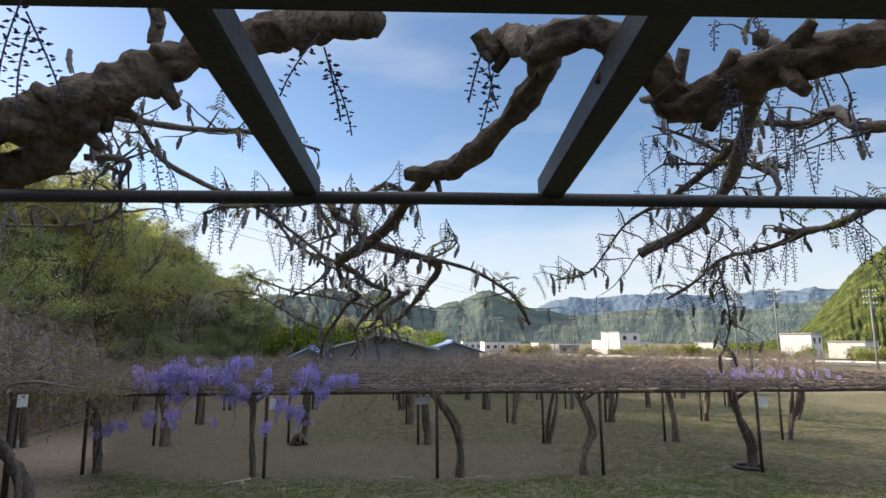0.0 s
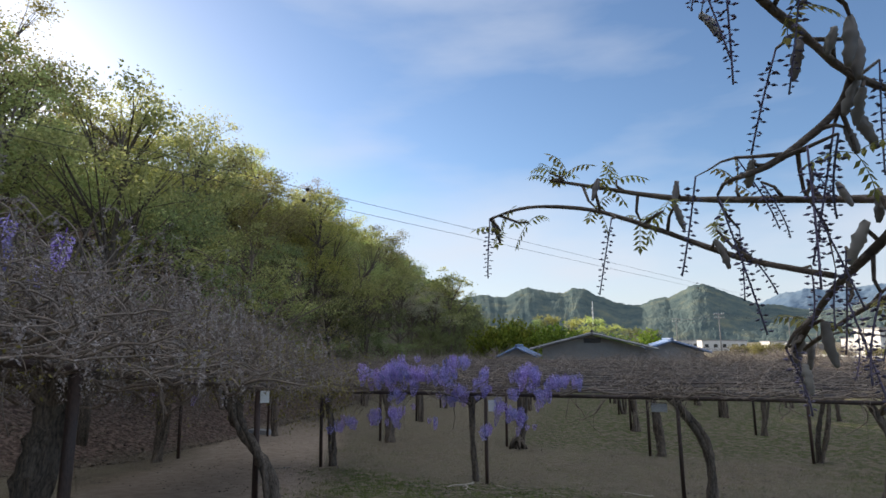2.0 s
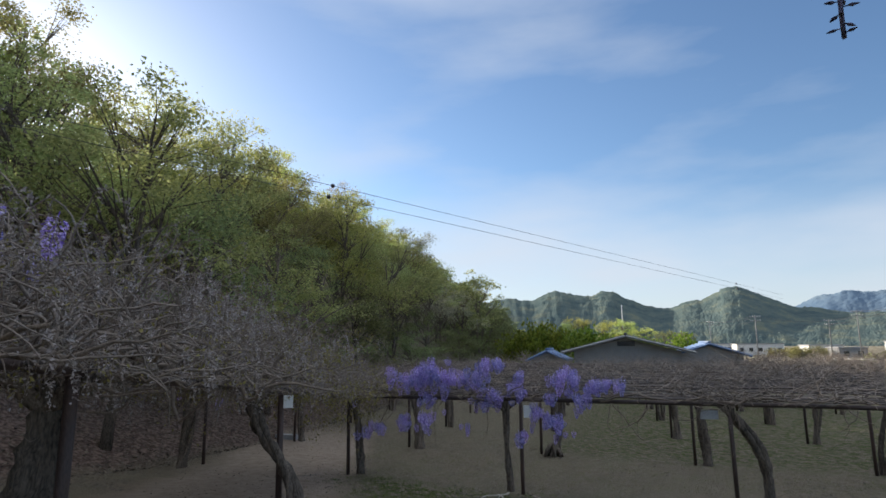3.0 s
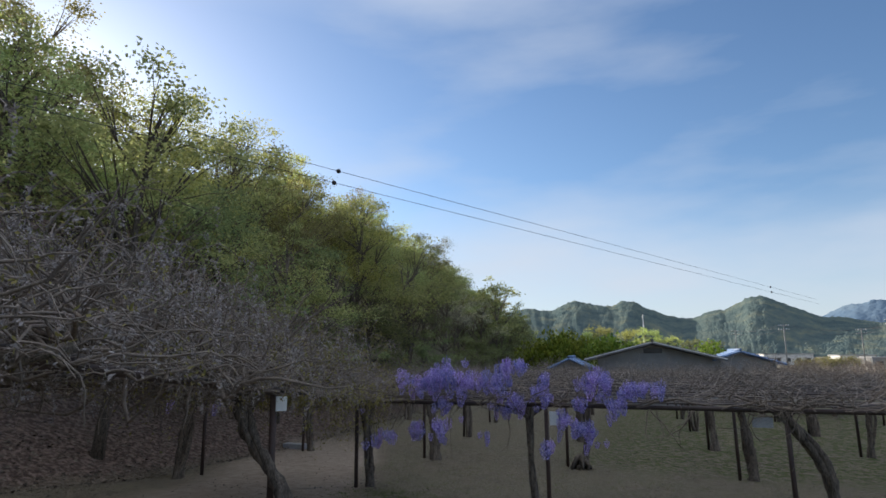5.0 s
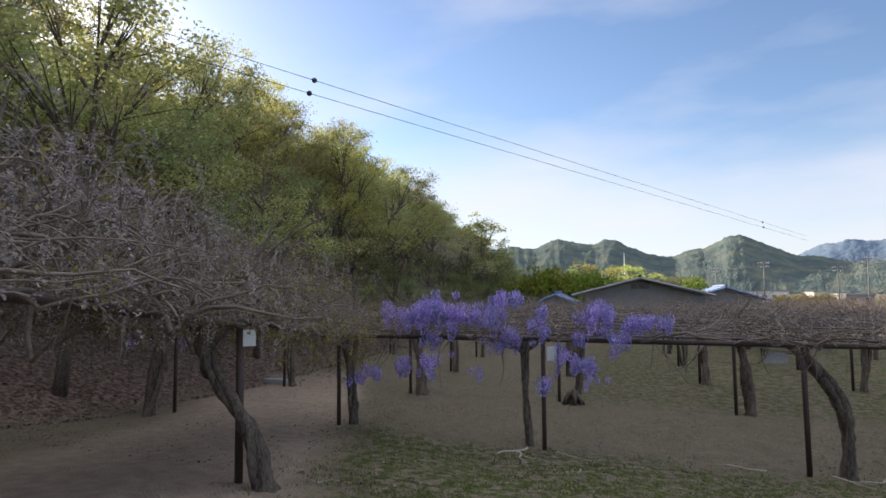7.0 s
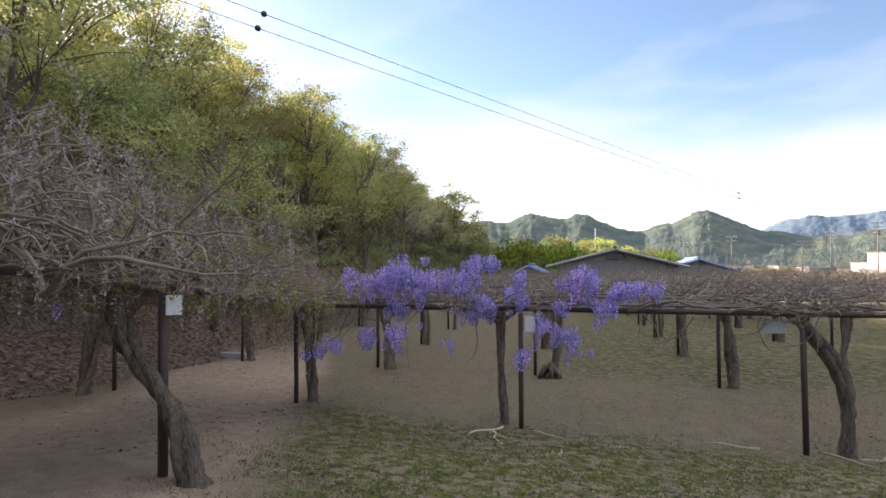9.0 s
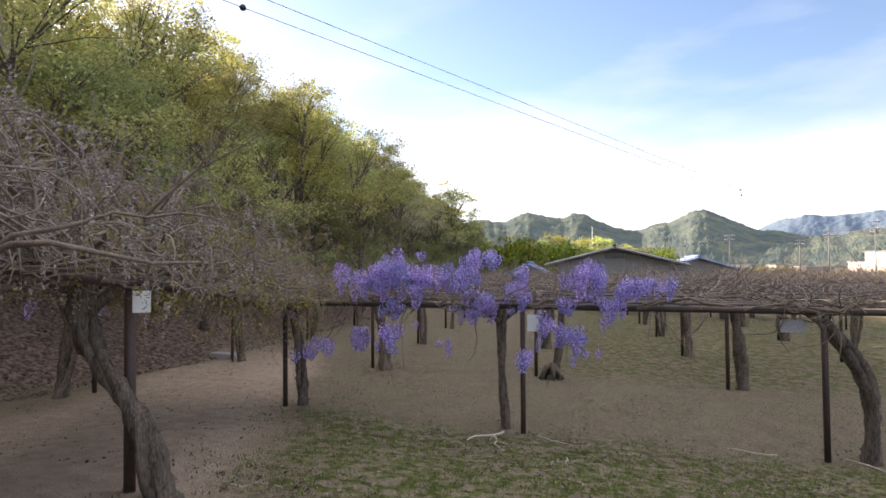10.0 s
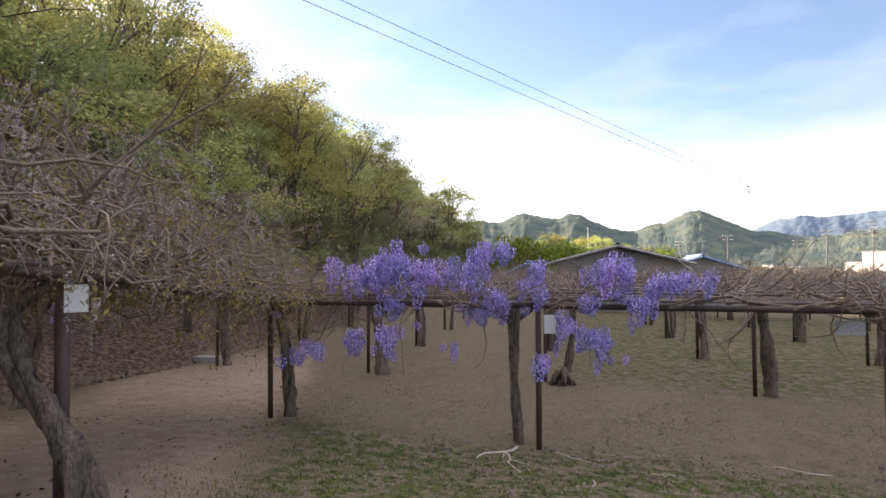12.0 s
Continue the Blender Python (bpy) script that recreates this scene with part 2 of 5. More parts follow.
# mesh helpers
class Geo:
    """Collects vertices and faces; tubes, quads and boxes."""

    def __init__(self):
        self.v, self.f = [], []

    def tube(self, pts, radii, sides=6, cap=True, lump=0.0, freq=9.0):
        pts = [Vector(p) for p in pts]
        base = len(self.v)
        side = None
        for i, p in enumerate(pts):
            d = (pts[min(i + 1, len(pts) - 1)] - pts[max(i - 1, 0)]).normalized()
            if side is None:
                side = d.cross(Vector((0.3, 0.2, 1)) if abs(d.z) < 0.9 else Vector((1, 0, 0))).normalized()
            else:
                side = (side - d * side.dot(d)).normalized()
            other = d.cross(side)
            for k in range(sides):
                a = 2 * math.pi * k / sides
                r = radii[i] * (1 + (lump * noise.noise(p * freq + Vector((k * 1.7, 0, 0))) if lump else 0))
                q = p + (side * math.cos(a) + other * math.sin(a)) * r
                self.v.append((q.x, q.y, q.z))
        for i in range(len(pts) - 1):
            for k in range(sides):
                a, b = base + i * sides + k, base + i * sides + (k + 1) % sides
                self.f.append((a, b, b + sides, a + sides))
        if cap and sides > 3:
            self.f.append(tuple(base + k for k in reversed(range(sides))))
            self.f.append(tuple(base + (len(pts) - 1) * sides + k for k in range(sides)))

    def quad(self, c, a, b):
        i = len(self.v)
        for s, t in ((-1, -1), (1, -1), (1, 1), (-1, 1)):
            q = c + a * s + b * t
            self.v.append((q.x, q.y, q.z))
        self.f.append((i, i + 1, i + 2, i + 3))

    def leaf(self, c, d, w):
        """A pointed leaf of four corners from c along d, with half width w."""
        i = len(self.v)
        for q in (c, c + d * 0.45 + w, c + d, c + d * 0.45 - w):
            self.v.append((q.x, q.y, q.z))
        self.f.append((i, i + 1, i + 2, i + 3))

    def box(self, lo, hi, m=None):
        i = len(self.v)
        for x in (lo[0], hi[0]):
            for y in (lo[1], hi[1]):
                for z in (lo[2], hi[2]):
                    q = Vector((x, y, z))
                    q = m @ q if m else q
                    self.v.append((q.x, q.y, q.z))
        for q in ((0, 1, 3, 2), (4, 6, 7, 5), (0, 4, 5, 1), (2, 3, 7, 6), (0, 2, 6, 4), (1, 5, 7, 3)):
            self.f.append(tuple(i + k for k in q))

    def mesh(self, name, mat, smooth=True):
        me = bpy.data.meshes.new(name)
        me.from_pydata(self.v, [], self.f)
        me.materials.append(mat)
        if smooth:
            me.polygons.foreach_set("use_smooth", [True] * len(me.polygons))
        return me


def part(name, geo, mat, parent, label="", smooth=True):
    ob = new(name, geo.mesh(name, mat, smooth) if isinstance(geo, Geo) else geo)
    ob.parent = parent
    if label:
        tagged(ob, label)
    return ob


def bevelled(name, lo, hi, mat, parent, width=0.01):
    bm = bmesh.new()
    bmesh.ops.create_cube(bm, size=1)
    for v in bm.verts:
        v.co = Vector([lo[k] + (v.co[k] + 0.5) * (hi[k] - lo[k]) for k in range(3)])
    bmesh.ops.bevel(bm, geom=bm.edges[:], offset=width, segments=1, affect="EDGES")
    me = bpy.data.meshes.new(name)
    bm.to_mesh(me)
    bm.free()
    me.materials.append(mat)
    return part(name, me, mat, parent)


def thing(name, label, category, at=(0, 0, 0), group="", kind=""):
    ob = new(name)
    ob.location = at
    return tagged(ob, label, category, group, kind)


def smooth_path(pts, steps=4):
    """Points along a soft curve through pts (each x, y, z, radius)."""
    p = [Vector(q) for q in pts]
    out = []
    for i in range(len(p) - 1):
        a, b, c, d = p[max(i - 1, 0)], p[i], p[i + 1], p[min(i + 2, len(p) - 1)]
        for s in range(steps):
            t = s / steps
            out.append(0.5 * (2 * b + (c - a) * t + (2 * a - 5 * b + 4 * c - d) * t * t + (3 * b - a - 3 * c + d) * t ** 3))
    out.append(p[-1])
    return out


def rnd(a, b):
    return random.uniform(a, b)


def rvec():
    return Vector((random.gauss(0, 1), random.gauss(0, 1), random.gauss(0, 1))).normalized()


# ---- ground ----
def sstep(a, b, x):
    t = min(1, max(0, (x - a) / (b - a)))
    return t * t * (3 - 2 * t)


def foot(y):
    """x of the foot of the wooded hill."""
    return -13.35 - 0.05 * y - 0.09 * max(0.0, y - 60)


def height(x, y):
    q = (13.3 - y) / 14.5
    z = 1.72 * min(1.0, 0.5 * (q + math.sqrt(q * q + 0.002)))
    z += 0.15 * sstep(-5.0, -8.6, x) * (1 - sstep(14.5, 18.5, y)) - 0.08 * sstep(-4.5, -0.5, x)
    d = foot(y) - x
    if d > 0:
        fade = 1 - sstep(165, 200, y)
        # the last, steepest rise is added out of sight to shade the field
        z += fade * (min(d, 2.8) * 0.42 + max(0, min(d - 2.8, 10)) * 0.75 + max(0, min(d - 12.8, 6.5)) * 0.9)
    z += 0.03 * noise.noise((x * 0.6, y * 0.6, 0)) + 0.012 * noise.noise((x * 2.3, y * 2.3, 4))
    return z


def spread(edges):
    out = []
    for a, b, step in edges:
        k = max(1, round((b - a) / step))
        out += [a + (b - a) * i / k for i in range(k)]
    return out + [edges[-1][1]]


gx = spread([(-1600, -200, 200), (-200, -60, 14), (-60, -24, 3), (-24, 16, 0.3), (16, 40, 2), (40, 200, 20), (200, 1600, 200)])
gy = spread([(-300, -30, 45), (-30, 0, 3), (0, 34, 0.3), (34, 60, 2), (60, 200, 12), (200, 2200, 250)])
ground_mesh = bpy.data.meshes.new("ground")
gv = [(x, y, height(x, y)) for y in gy for x in gx]
nx = len(gx)
ground_mesh.from_pydata(gv, [], [(j * nx + i, j * nx + i + 1, (j + 1) * nx + i + 1, (j + 1) * nx + i) for j in range(len(gy) - 1) for i in range(nx - 1)])
ground_mesh.materials.append(GROUND)
ground_mesh.polygons.foreach_set("use_smooth", [True] * len(ground_mesh.polygons))


def grass_mask(x, y):
    g = sstep(-8.7, -6.3, x + 0.42 * (y - 11) + 0.7 * noise.noise((x * 0.7, y * 0.7, 6)))
    near = 1 - sstep(13.2, 14.4, y + 0.5 * noise.noise((x * 0.5, y * 0.5, 2)))
    back = sstep(17.5, 20.0, y) * sstep(-6.5, -3.5, x)
    right = sstep(2.0, 5.0, x)
    return g * max(near, 0.9 * back, 0.75 * right, 0.16)


def path_mask(x, y):
    """A sandy walk along the foot of the hill."""
    c = -8.9 - 0.40 * (y - 9)
    return (1 - sstep(1.5, 2.7, abs(x - c) + 0.4 * noise.noise((x, y, 7)))) * (1 - sstep(18, 24, y)) * sstep(0, 5, y)


def bank_mask(x, y):
    return sstep(-0.3, 0.5, foot(y) - x + 0.5 * noise.noise((x * 0.8, y * 0.8, 3)))


for key, fn in (("grass", grass_mask), ("path", path_mask), ("bank", bank_mask), ("far", lambda x, y: max(sstep(36, 46, y), sstep(18, 30, x)))):
    att = ground_mesh.attributes.new(key, "FLOAT", "POINT")
    att.data.foreach_set("value", [fn(x, y) for x, y, z in gv])
tagged(new("ground", ground_mesh), "patchy grass and bare brown earth of a park", "ground", kind="structure")


# ---- mountains ----
def ridge(name, dist, depth, base, humps, az0, az1, mat, label, rough):
    """A range of hills: summed humps (azimuth to the left of +y, width, height)."""
    n_a, n_d = 520, 40
    v, f = [], []
    for i in range(n_a + 1):
        az = az0 + (az1 - az0) * i / n_a
        top = base + sum(h * math.exp(-((az - a) / w) ** 2) for a, w, h in humps) + base * 0.08 * noise.fractal((az * 0.5, dist, 0), 1.0, 2.0, 4)
        for j in range(n_d + 1):
            k = j / n_d
            r = dist + depth * k
            prof = math.sin(min(1, k * 1.25) * math.pi / 2)
            z = top * prof * (1 + rough * noise.fractal((az * 0.35, k * 2.5, dist * 0.01), 1.0, 2.0, 5) - 3.2 * rough * (1 - k) * abs(noise.noise((az * 0.42 + k * 1.3, k * 0.8, dist)))) + top * (0.03 * noise.noise((az * 4, k * 20, 1)) + 0.011 * noise.noise((az * 7, k * 60, 2)))
            a = radians(az)
            v.append((-math.sin(a) * r, math.cos(a) * r, z - 2 if j else -12))
    for i in range(n_a):
        for j in range(n_d):
            q = i * (n_d + 1) + j
            f.append((q, q + 1, q + n_d + 2, q + n_d + 1))
    me = bpy.data.meshes.new(name)
    me.from_pydata(v, [], f)
    me.materials.append(mat)
    me.polygons.foreach_set("use_smooth", [True] * len(f))
    return tagged(new(name, me), label, "mountain", kind="structure")


# both ranges get their distance haze from the material colour
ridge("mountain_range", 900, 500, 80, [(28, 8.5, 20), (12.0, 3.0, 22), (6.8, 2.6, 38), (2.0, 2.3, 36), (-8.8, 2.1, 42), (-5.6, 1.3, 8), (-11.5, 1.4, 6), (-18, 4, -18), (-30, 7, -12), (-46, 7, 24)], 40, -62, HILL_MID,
      "wooded green mountain ridge across the valley, tinted with painted haze", 0.03)
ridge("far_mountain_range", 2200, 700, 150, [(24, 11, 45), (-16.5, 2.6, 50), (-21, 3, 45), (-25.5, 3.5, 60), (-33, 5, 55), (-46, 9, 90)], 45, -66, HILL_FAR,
      "distant mountain ridge, its blue a painted haze", 0.05)
ridge("wooded_hill", 200, 160, 4, [(-41.1, 4.2, 25), (-49.4, 6.6, 61), (-65.4, 11.3, 71)], -31, -82, HILL_NEAR, "sunlit wooded hill beside the valley", 0.04)


# ---- trellis ----
DX, DY, SHEAR = 4.25, 4.86, -0.064


def node(i, j):
    """A post of the trellis: column i, row j."""
    x = -4.54 + DX * i + SHEAR * DY * j
    y = 13.85 + DY * j
    if j < 0:
        y = 13.82 + 4.82 * j
        x = edge(y) + DX * (i + 1)
    return x, y


def edge(y):
    """x of the open side of the upper bay."""
    return -8.78 + 0.2635 * (13.78 - y)


def top(x, y):
    """Height of the bars of the trellis."""
    q = max(0.0, 13.78 - y)
    return 2.03 + 0.088 * q + 0.0016 * q * q


trellis = thing("wisteria_trellis", "wide low wisteria trellis of dark posts and bars", "trellis")
tilt = random.Random(4)
posts = [(i, j) for j in range(0, 6) for i in range(-2, 6)] + [(-1, -1), (-1, -2)]
for i, j in posts:
    x, y = node(i, j)
    g = Geo()
    z0, z1 = height(x, y) - 0.15, top(x, y)
    lean = tilt.uniform(-0.03, 0.03)
    g.tube([(x, y, z0), (x + lean * 0.5, y, (z0 + z1) / 2), (x + lean, y, z1)], [0.052, 0.05, 0.05] if j < 0 else [0.043, 0.042, 0.042], 10)
    part("post", g, POST, trellis)
for j in range(0, 6):
    g = Geo()
    y = 13.85 + DY * j
    xs = [node(-2.2, j)[0] + k * 1.0 for k in range(33)]
    g.tube([(x, y + 0.02 * noise.noise((x, y, 0)), 2.03 + 0.03 * noise.noise((x * 0.4, y, 1))) for x in xs], [0.045] * 33, 8)
    part("beam", g, POST, trellis)
for k in range(52):
    y = 13.85 + 0.22 + k * 0.405
    x0 = node(-2.2, (y - 13.85) / DY)[0] + tilt.uniform(-0.5, 0.3)
    g = Geo()
    z = 2.10 + tilt.uniform(-0.02, 0.03)
    g.tube([(x0 + q * 2.0, y + 0.05 * noise.noise((q, y, 3)), z + 0.04 * noise.noise((q * 0.7, y, 5))) for q in range(17)], [0.017] * 17, 5)
    part("bar", g, BAR, trellis)
for i in range(-2, 6):
    g = Geo()
    ends = [node(i, j) for j in (0, 1, 2, 3, 4, 5)]
    g.tube([(x, y, 2.055) for x, y in ends], [0.035] * 6, 8)
    part("cross_beam", g, POST, trellis)
# the upper bay climbs the slope
ys = [13.7 - 0.7 * k for k in range(20)]
for x_off in (0.0, -1.0, -2.1, -3.2, DX * -1, -5.4, -6.6):
    g = Geo()
    g.tube([(edge(y) + x_off, y, top(0, y) + 0.03) for y in ys], [0.04 if x_off in (0.0, -DX) else 0.02] * len(ys), 7)
    part("beam" if x_off in (0.0, -DX) else "bar", g, POST if x_off in (0.0, -DX) else BAR, trellis)
for k in range(22):
    y = 13.3 - 0.6 * k
    xr = edge(y)
    g = Geo()
    r = 0.045 if k in (6, 7, 14) else 0.02
    g.tube([(xr + 0.25 - q * 0.9, y + 0.05 * noise.noise((q, y, 3)), top(0, y) + 0.06 + 0.03 * noise.noise((q, y, 9))) for q in range(9)], [r] * 9, 6)
    part("bar", g, BAR, trellis)


# ---- twigs over the bars ----
def twig(g, p, d, length, r, droop, wild=0.35, seg=5, sides=3, forks=1, floor=-9.0):
    p, d = Vector(p), Vector(d).normalized()
    pts, rad = [p.copy()], [r]
    step = length / seg
    for k in range(seg):
        d = (d + rvec() * wild + Vector((0, 0, -droop))).normalized()
        if p.z < floor and d.z < 0:
            d.z = 0.3 * abs(d.z)
        p = p + d * step
        pts.append(p.copy())
        rad.append(r * (1 - 0.8 * (k + 1) / seg))
    g.tube(pts, rad, sides, cap=False)
    if forks:
        for _ in range(forks):
            k = random.randint(1, seg - 1)
            twig(g, pts[k], (d + rvec() * 0.9), length * 0.55, rad[k] * 0.8, droop, wild, max(3, seg - 2), sides, 0, floor)
    return pts


random.seed(11)
canopy = Geo()
for k in range(5200):
    i, j = rnd(-2.15, 5.2), rnd(0, 5.05) ** 1.0
    x, y = node(i, max(0, j))
    if j < 0.05:
        y = 13.85
    z = 2.08 + rnd(-0.04, 0.16)
    flat = random.random()
    if flat < 0.7:
        twig(canopy, (x, y, z), (rnd(-1, 1), rnd(-0.6, 0.6), rnd(0, 0.25)), rnd(0.6, 1.5), rnd(0.006, 0.014), 0.02, 0.3, 5, 3, 0)
    else:
        twig(canopy, (x, y, z), (rnd(-0.7, 0.7), rnd(-0.7, 0.7), rnd(0.3, 1.1)), rnd(0.35, 0.85), rnd(0.004, 0.009), 0.03, 0.4, 4, 3, 1)
tagged(new("vine_canopy", canopy.mesh("vine_canopy", TWIG)), "leafless grey wisteria vines lying over the trellis bars", "vines", kind="stuff")

random.seed(12)
mound, fuzz, sprigs, boughs, limbs = Geo(), Geo(), Geo(), Geo(), Geo()
def hanging_bud(q, l, thick, side=None):
    """A soft grey raceme in bud that droops from q."""
    side = side or Vector((rnd(-1, 1), rnd(-1, 1), 0)) * 0.1
    n = int(l * 150)
    for s in range(n):
        t = s / (n - 1)
        c = q + Vector((0, 0, 0.05 * math.sin(t * 3) - l * t ** 1.6)) + side * math.sqrt(t) * 1.4
        w = thick * (1.1 - 0.7 * t)
        fuzz.leaf(c + rvec() * w, rvec() * 0.03, rvec() * 0.008)


for k in range(2300):
    y = rnd(0.2, 14.4)
    inward = abs(random.gauss(0, 1)) * 1.9
    x = edge(y) + 0.35 - inward
    lift = random.random() ** 1.15 * (0.3 + min(1.15, 0.75 * inward))
    z = top(0, y) + lift
    d = (rnd(-0.8, 1.0), rnd(-0.9, 0.7), rnd(0.1, 1.1))
    pts = twig(mound, (x, y, z), d, rnd(0.5, 1.45), rnd(0.006, 0.017), rnd(0.1, 0.3), 0.42, 8, 4, 1, top(0, y) + 0.02 - 0.4 * (random.random() < 0.16))
    late = sstep(8, 11, y)
    for q in (pts[-1], pts[-3]):
        if random.random() < 0.62 - 0.4 * late and q.z > top(0, y) + rnd(-0.15, 0.1):
            hanging_bud(q, rnd(0.14, 0.34), rnd(0.012, 0.022))
    q = pts[-1]
    if random.random() < 0.34 + 0.55 * late:
        big = 1 + 0.6 * late
        for s in range(16):
            e = q + rvec() * rnd(0.03, 0.16)
            sprigs.leaf(e, (rvec() + Vector((0, 0, -0.4))) * 0.036 * big, rvec() * 0.010 * big)
for k in range(62):
    x, y = -8.6 + random.gauss(0, 0.75), 13.7 + random.gauss(0, 0.3)
    pts = twig(mound, (x, y, rnd(1.9, 2.5)), (rnd(-0.5, 0.5), rnd(-0.5, 0.3), rnd(-1.0, 0.4)), rnd(0.5, 1.3), rnd(0.004, 0.008), 0.2, 0.4, 7, 3, 1)
    for q in pts[2:]:
        for s in range(4):
            sprigs.leaf(q + rvec() * 0.07, (rvec() + Vector((0, 0, -0.5))) * 0.05, rvec() * 0.013)
for k in range(260):
    # long shoots that arch over and end in drooping buds
    y = rnd(0.5, 13.5)
    p = Vector((edge(y) + 0.2 - abs(random.gauss(0, 1.3)), y, top(0, y) + rnd(0.3, 1.0)))
    a, n = rnd(-2.6, 0.9), 9
    way, l, up = Vector((math.cos(a), math.sin(a), 0)), rnd(0.35, 0.9), rnd(0.25, 0.75)
    pts = [p + way * l * (q / n) + Vector((0, 0, up * (2.4 * q / n - 1.9 * (q / n) ** 2))) + rvec() * 0.015 for q in range(n + 1)]
    r = rnd(0.006, 0.011)
    mound.tube(pts, [r * (1 - 0.06 * q) for q in range(n + 1)], 5, False)
    hanging_bud(pts[-1], rnd(0.2, 0.42), rnd(0.016, 0.026), way * 0.12)
    if k % 2:
        hanging_bud(pts[6], rnd(0.14, 0.3), 0.016)
for k in range(46):
    # heavy dark boughs lying along the bars
    y = rnd(2.0, 13.0)
    a = rnd(-0.5, 0.5) + (1.85 if k % 3 else 0.0)
    p = Vector((edge(y) - rnd(0.0, 2.2), y, top(0, y) + rnd(0.04, 0.3)))
    way, l, n = Vector((math.cos(a), math.sin(a), 0)), rnd(1.6, 3.2), 12
    pts = []
    for q in range(n + 1):
        c = p + way * l * (q / n - 0.5) + Vector((0.09 * math.sin(q * 0.9 + k), 0.09 * math.cos(q * 0.8 + k), 0.06 * math.sin(q * 1.3 + 2 * k)))
        c.z = top(0, c.y) + (p.z - top(0, y)) + 0.06 * math.sin(q * 1.3 + 2 * k)
        pts.append(c)
    r = rnd(0.022, 0.045)
    limbs.tube(pts, [r * (1 - 0.05 * q) for q in range(n + 1)], 8, True, 0.35, 14.0)
for k in range(330):
    y = rnd(1.0, 14.0)
    twig(boughs, (edge(y) - rnd(0.2, 3.5), y, top(0, y) + rnd(0.02, 0.5)), (rnd(-1, 1), rnd(-0.7, 0.7), rnd(-0.2, 0.2)), rnd(1.0, 2.4), rnd(0.014, 0.04), 0.08, 0.46, 10, 6, 1, top(0, y) + 0.05 - 0.35 * (random.random() < 0.2))
tagged(new("vine_boughs", boughs.mesh("vine_boughs", VINE)), "bare winding wisteria boughs over the upper trellis", "vines", kind="stuff")
tagged(new("vine_limbs", limbs.mesh("vine_limbs", OLD_BARK)), "heavy dark wisteria limbs lying along the trellis bars", "vines", kind="stuff")
tagged(new("young_leaves", sprigs.mesh("young_leaves", YOUNG, False)), "small yellowish young wisteria leaves among the shoots", "leaves", kind="stuff")
tagged(new("vine_mound", mound.mesh("vine_mound", TWIG)), "tangled grey-brown wisteria shoots heaped over the trellis", "vines", kind="stuff")
tagged(new("bud_racemes", fuzz.mesh("bud_racemes", DROOP)), "drooping grey flower buds of unopened wisteria", "flower buds", kind="stuff")


# ---- vine trunks ----
def vine_trunk(name, x, y, tx, ty, r, seed, label, bend=0.25, lump=0.5, group="wisteria trunks", via=None):
    rr = random.Random(seed)
    z0, z1 = height(x, y), top(tx, ty)
    root = thing(name, label, "wisteria", (x, y, z0), group)
    n = 9
    for strand in range(3):
        pts, rad = [], []
        ph = rr.uniform(0, 6.28)
        for k in range(n):
            t = k / (n - 1)
            sw = math.sin(t * math.pi) * bend
            a = ph + t * 4.5 + strand * 2.1
            o = r * 0.6
            ax, ay, az = (tx - x) * t, (ty - y) * t, -0.1 + (z1 - z0 + 0.1) * t
            if via:
                w = t * (len(via) - 1)
                q = min(len(via) - 2, int(w))
                ax, ay, az = Vector(via[q]).lerp(Vector(via[q + 1]), w - q) - Vector((x, y, z0))
            pts.append((ax + sw * math.cos(ph) * 0.5 + o * math.cos(a), ay + sw * math.sin(ph) * 0.3 + o * math.sin(a), az))
            rad.append(r * (1.05 - 0.35 * t) * (1.35 if k == 0 else 1) * (0.85, 0.7, 0.55)[strand])
        g = Geo()
        fine, fr = [], []
        for k in range(n - 1):
            for s in range(3):
                t = s / 3
                fine.append(Vector(pts[k]).lerp(Vector(pts[k + 1]), t))
                fr.append(rad[k] + (rad[k + 1] - rad[k]) * t)
        fine.append(Vector(pts[-1]))
        fr.append(rad[-1])
        g.tube(fine, fr, 9, True, lump)
        part("stem", g, BARK, root)
    for k in range(3):
        g = Geo()
        a = rr.uniform(0, 6.28)
        p0 = Vector(pts[-2])
        g.tube([p0, p0 + Vector((math.cos(a) * 0.3, math.sin(a) * 0.3, 0.2)), p0 + Vector((math.cos(a) * 0.8, math.sin(a) * 0.8, (z1 - z0) * 0.13 + 0.06))], [r * 0.6, r * 0.45, r * 0.25], 6, True, 0.3)
        part("limb", g, BARK, root)
    return root


PLAIN = "gnarled brown wisteria trunk climbing to the trellis"
vine_trunk("wisteria", -7.08, 8.86, -8.1, 8.95, 0.12, 1, "thick twisted leaning wisteria trunk beside a dark post", 0.02, 0.8,
           via=[(-7.06, 8.86, 0.4), (-7.1, 8.86, 0.78), (-7.19, 8.86, 1.16), (-7.4, 8.86, 1.53), (-7.75, 8.86, 1.88), (-7.93, 8.86, 2.19), (-8.04, 8.92, 2.55)])
vine_trunk("wisteria", -8.58, 14.05, -8.72, 13.95, 0.085, 2, PLAIN, 0.15)
vine_trunk("wisteria", -4.86, 14.1, -4.9, 13.95, 0.075, 3, "slim upright wisteria trunk with bare roots", 0.08)
vine_trunk("wisteria", 0.28, 13.9, -0.4, 13.9, 0.105, 4, "thick curved wisteria trunk under the trellis edge", 0.05, 0.6,
           via=[(0.28, 13.95, -0.15), (0.34, 13.95, 0.4), (0.34, 13.95, 0.8), (0.2, 13.95, 1.2), (-0.04, 13.92, 1.55), (-0.3, 13.9, 1.85), (-0.4, 13.9, 2.05)])
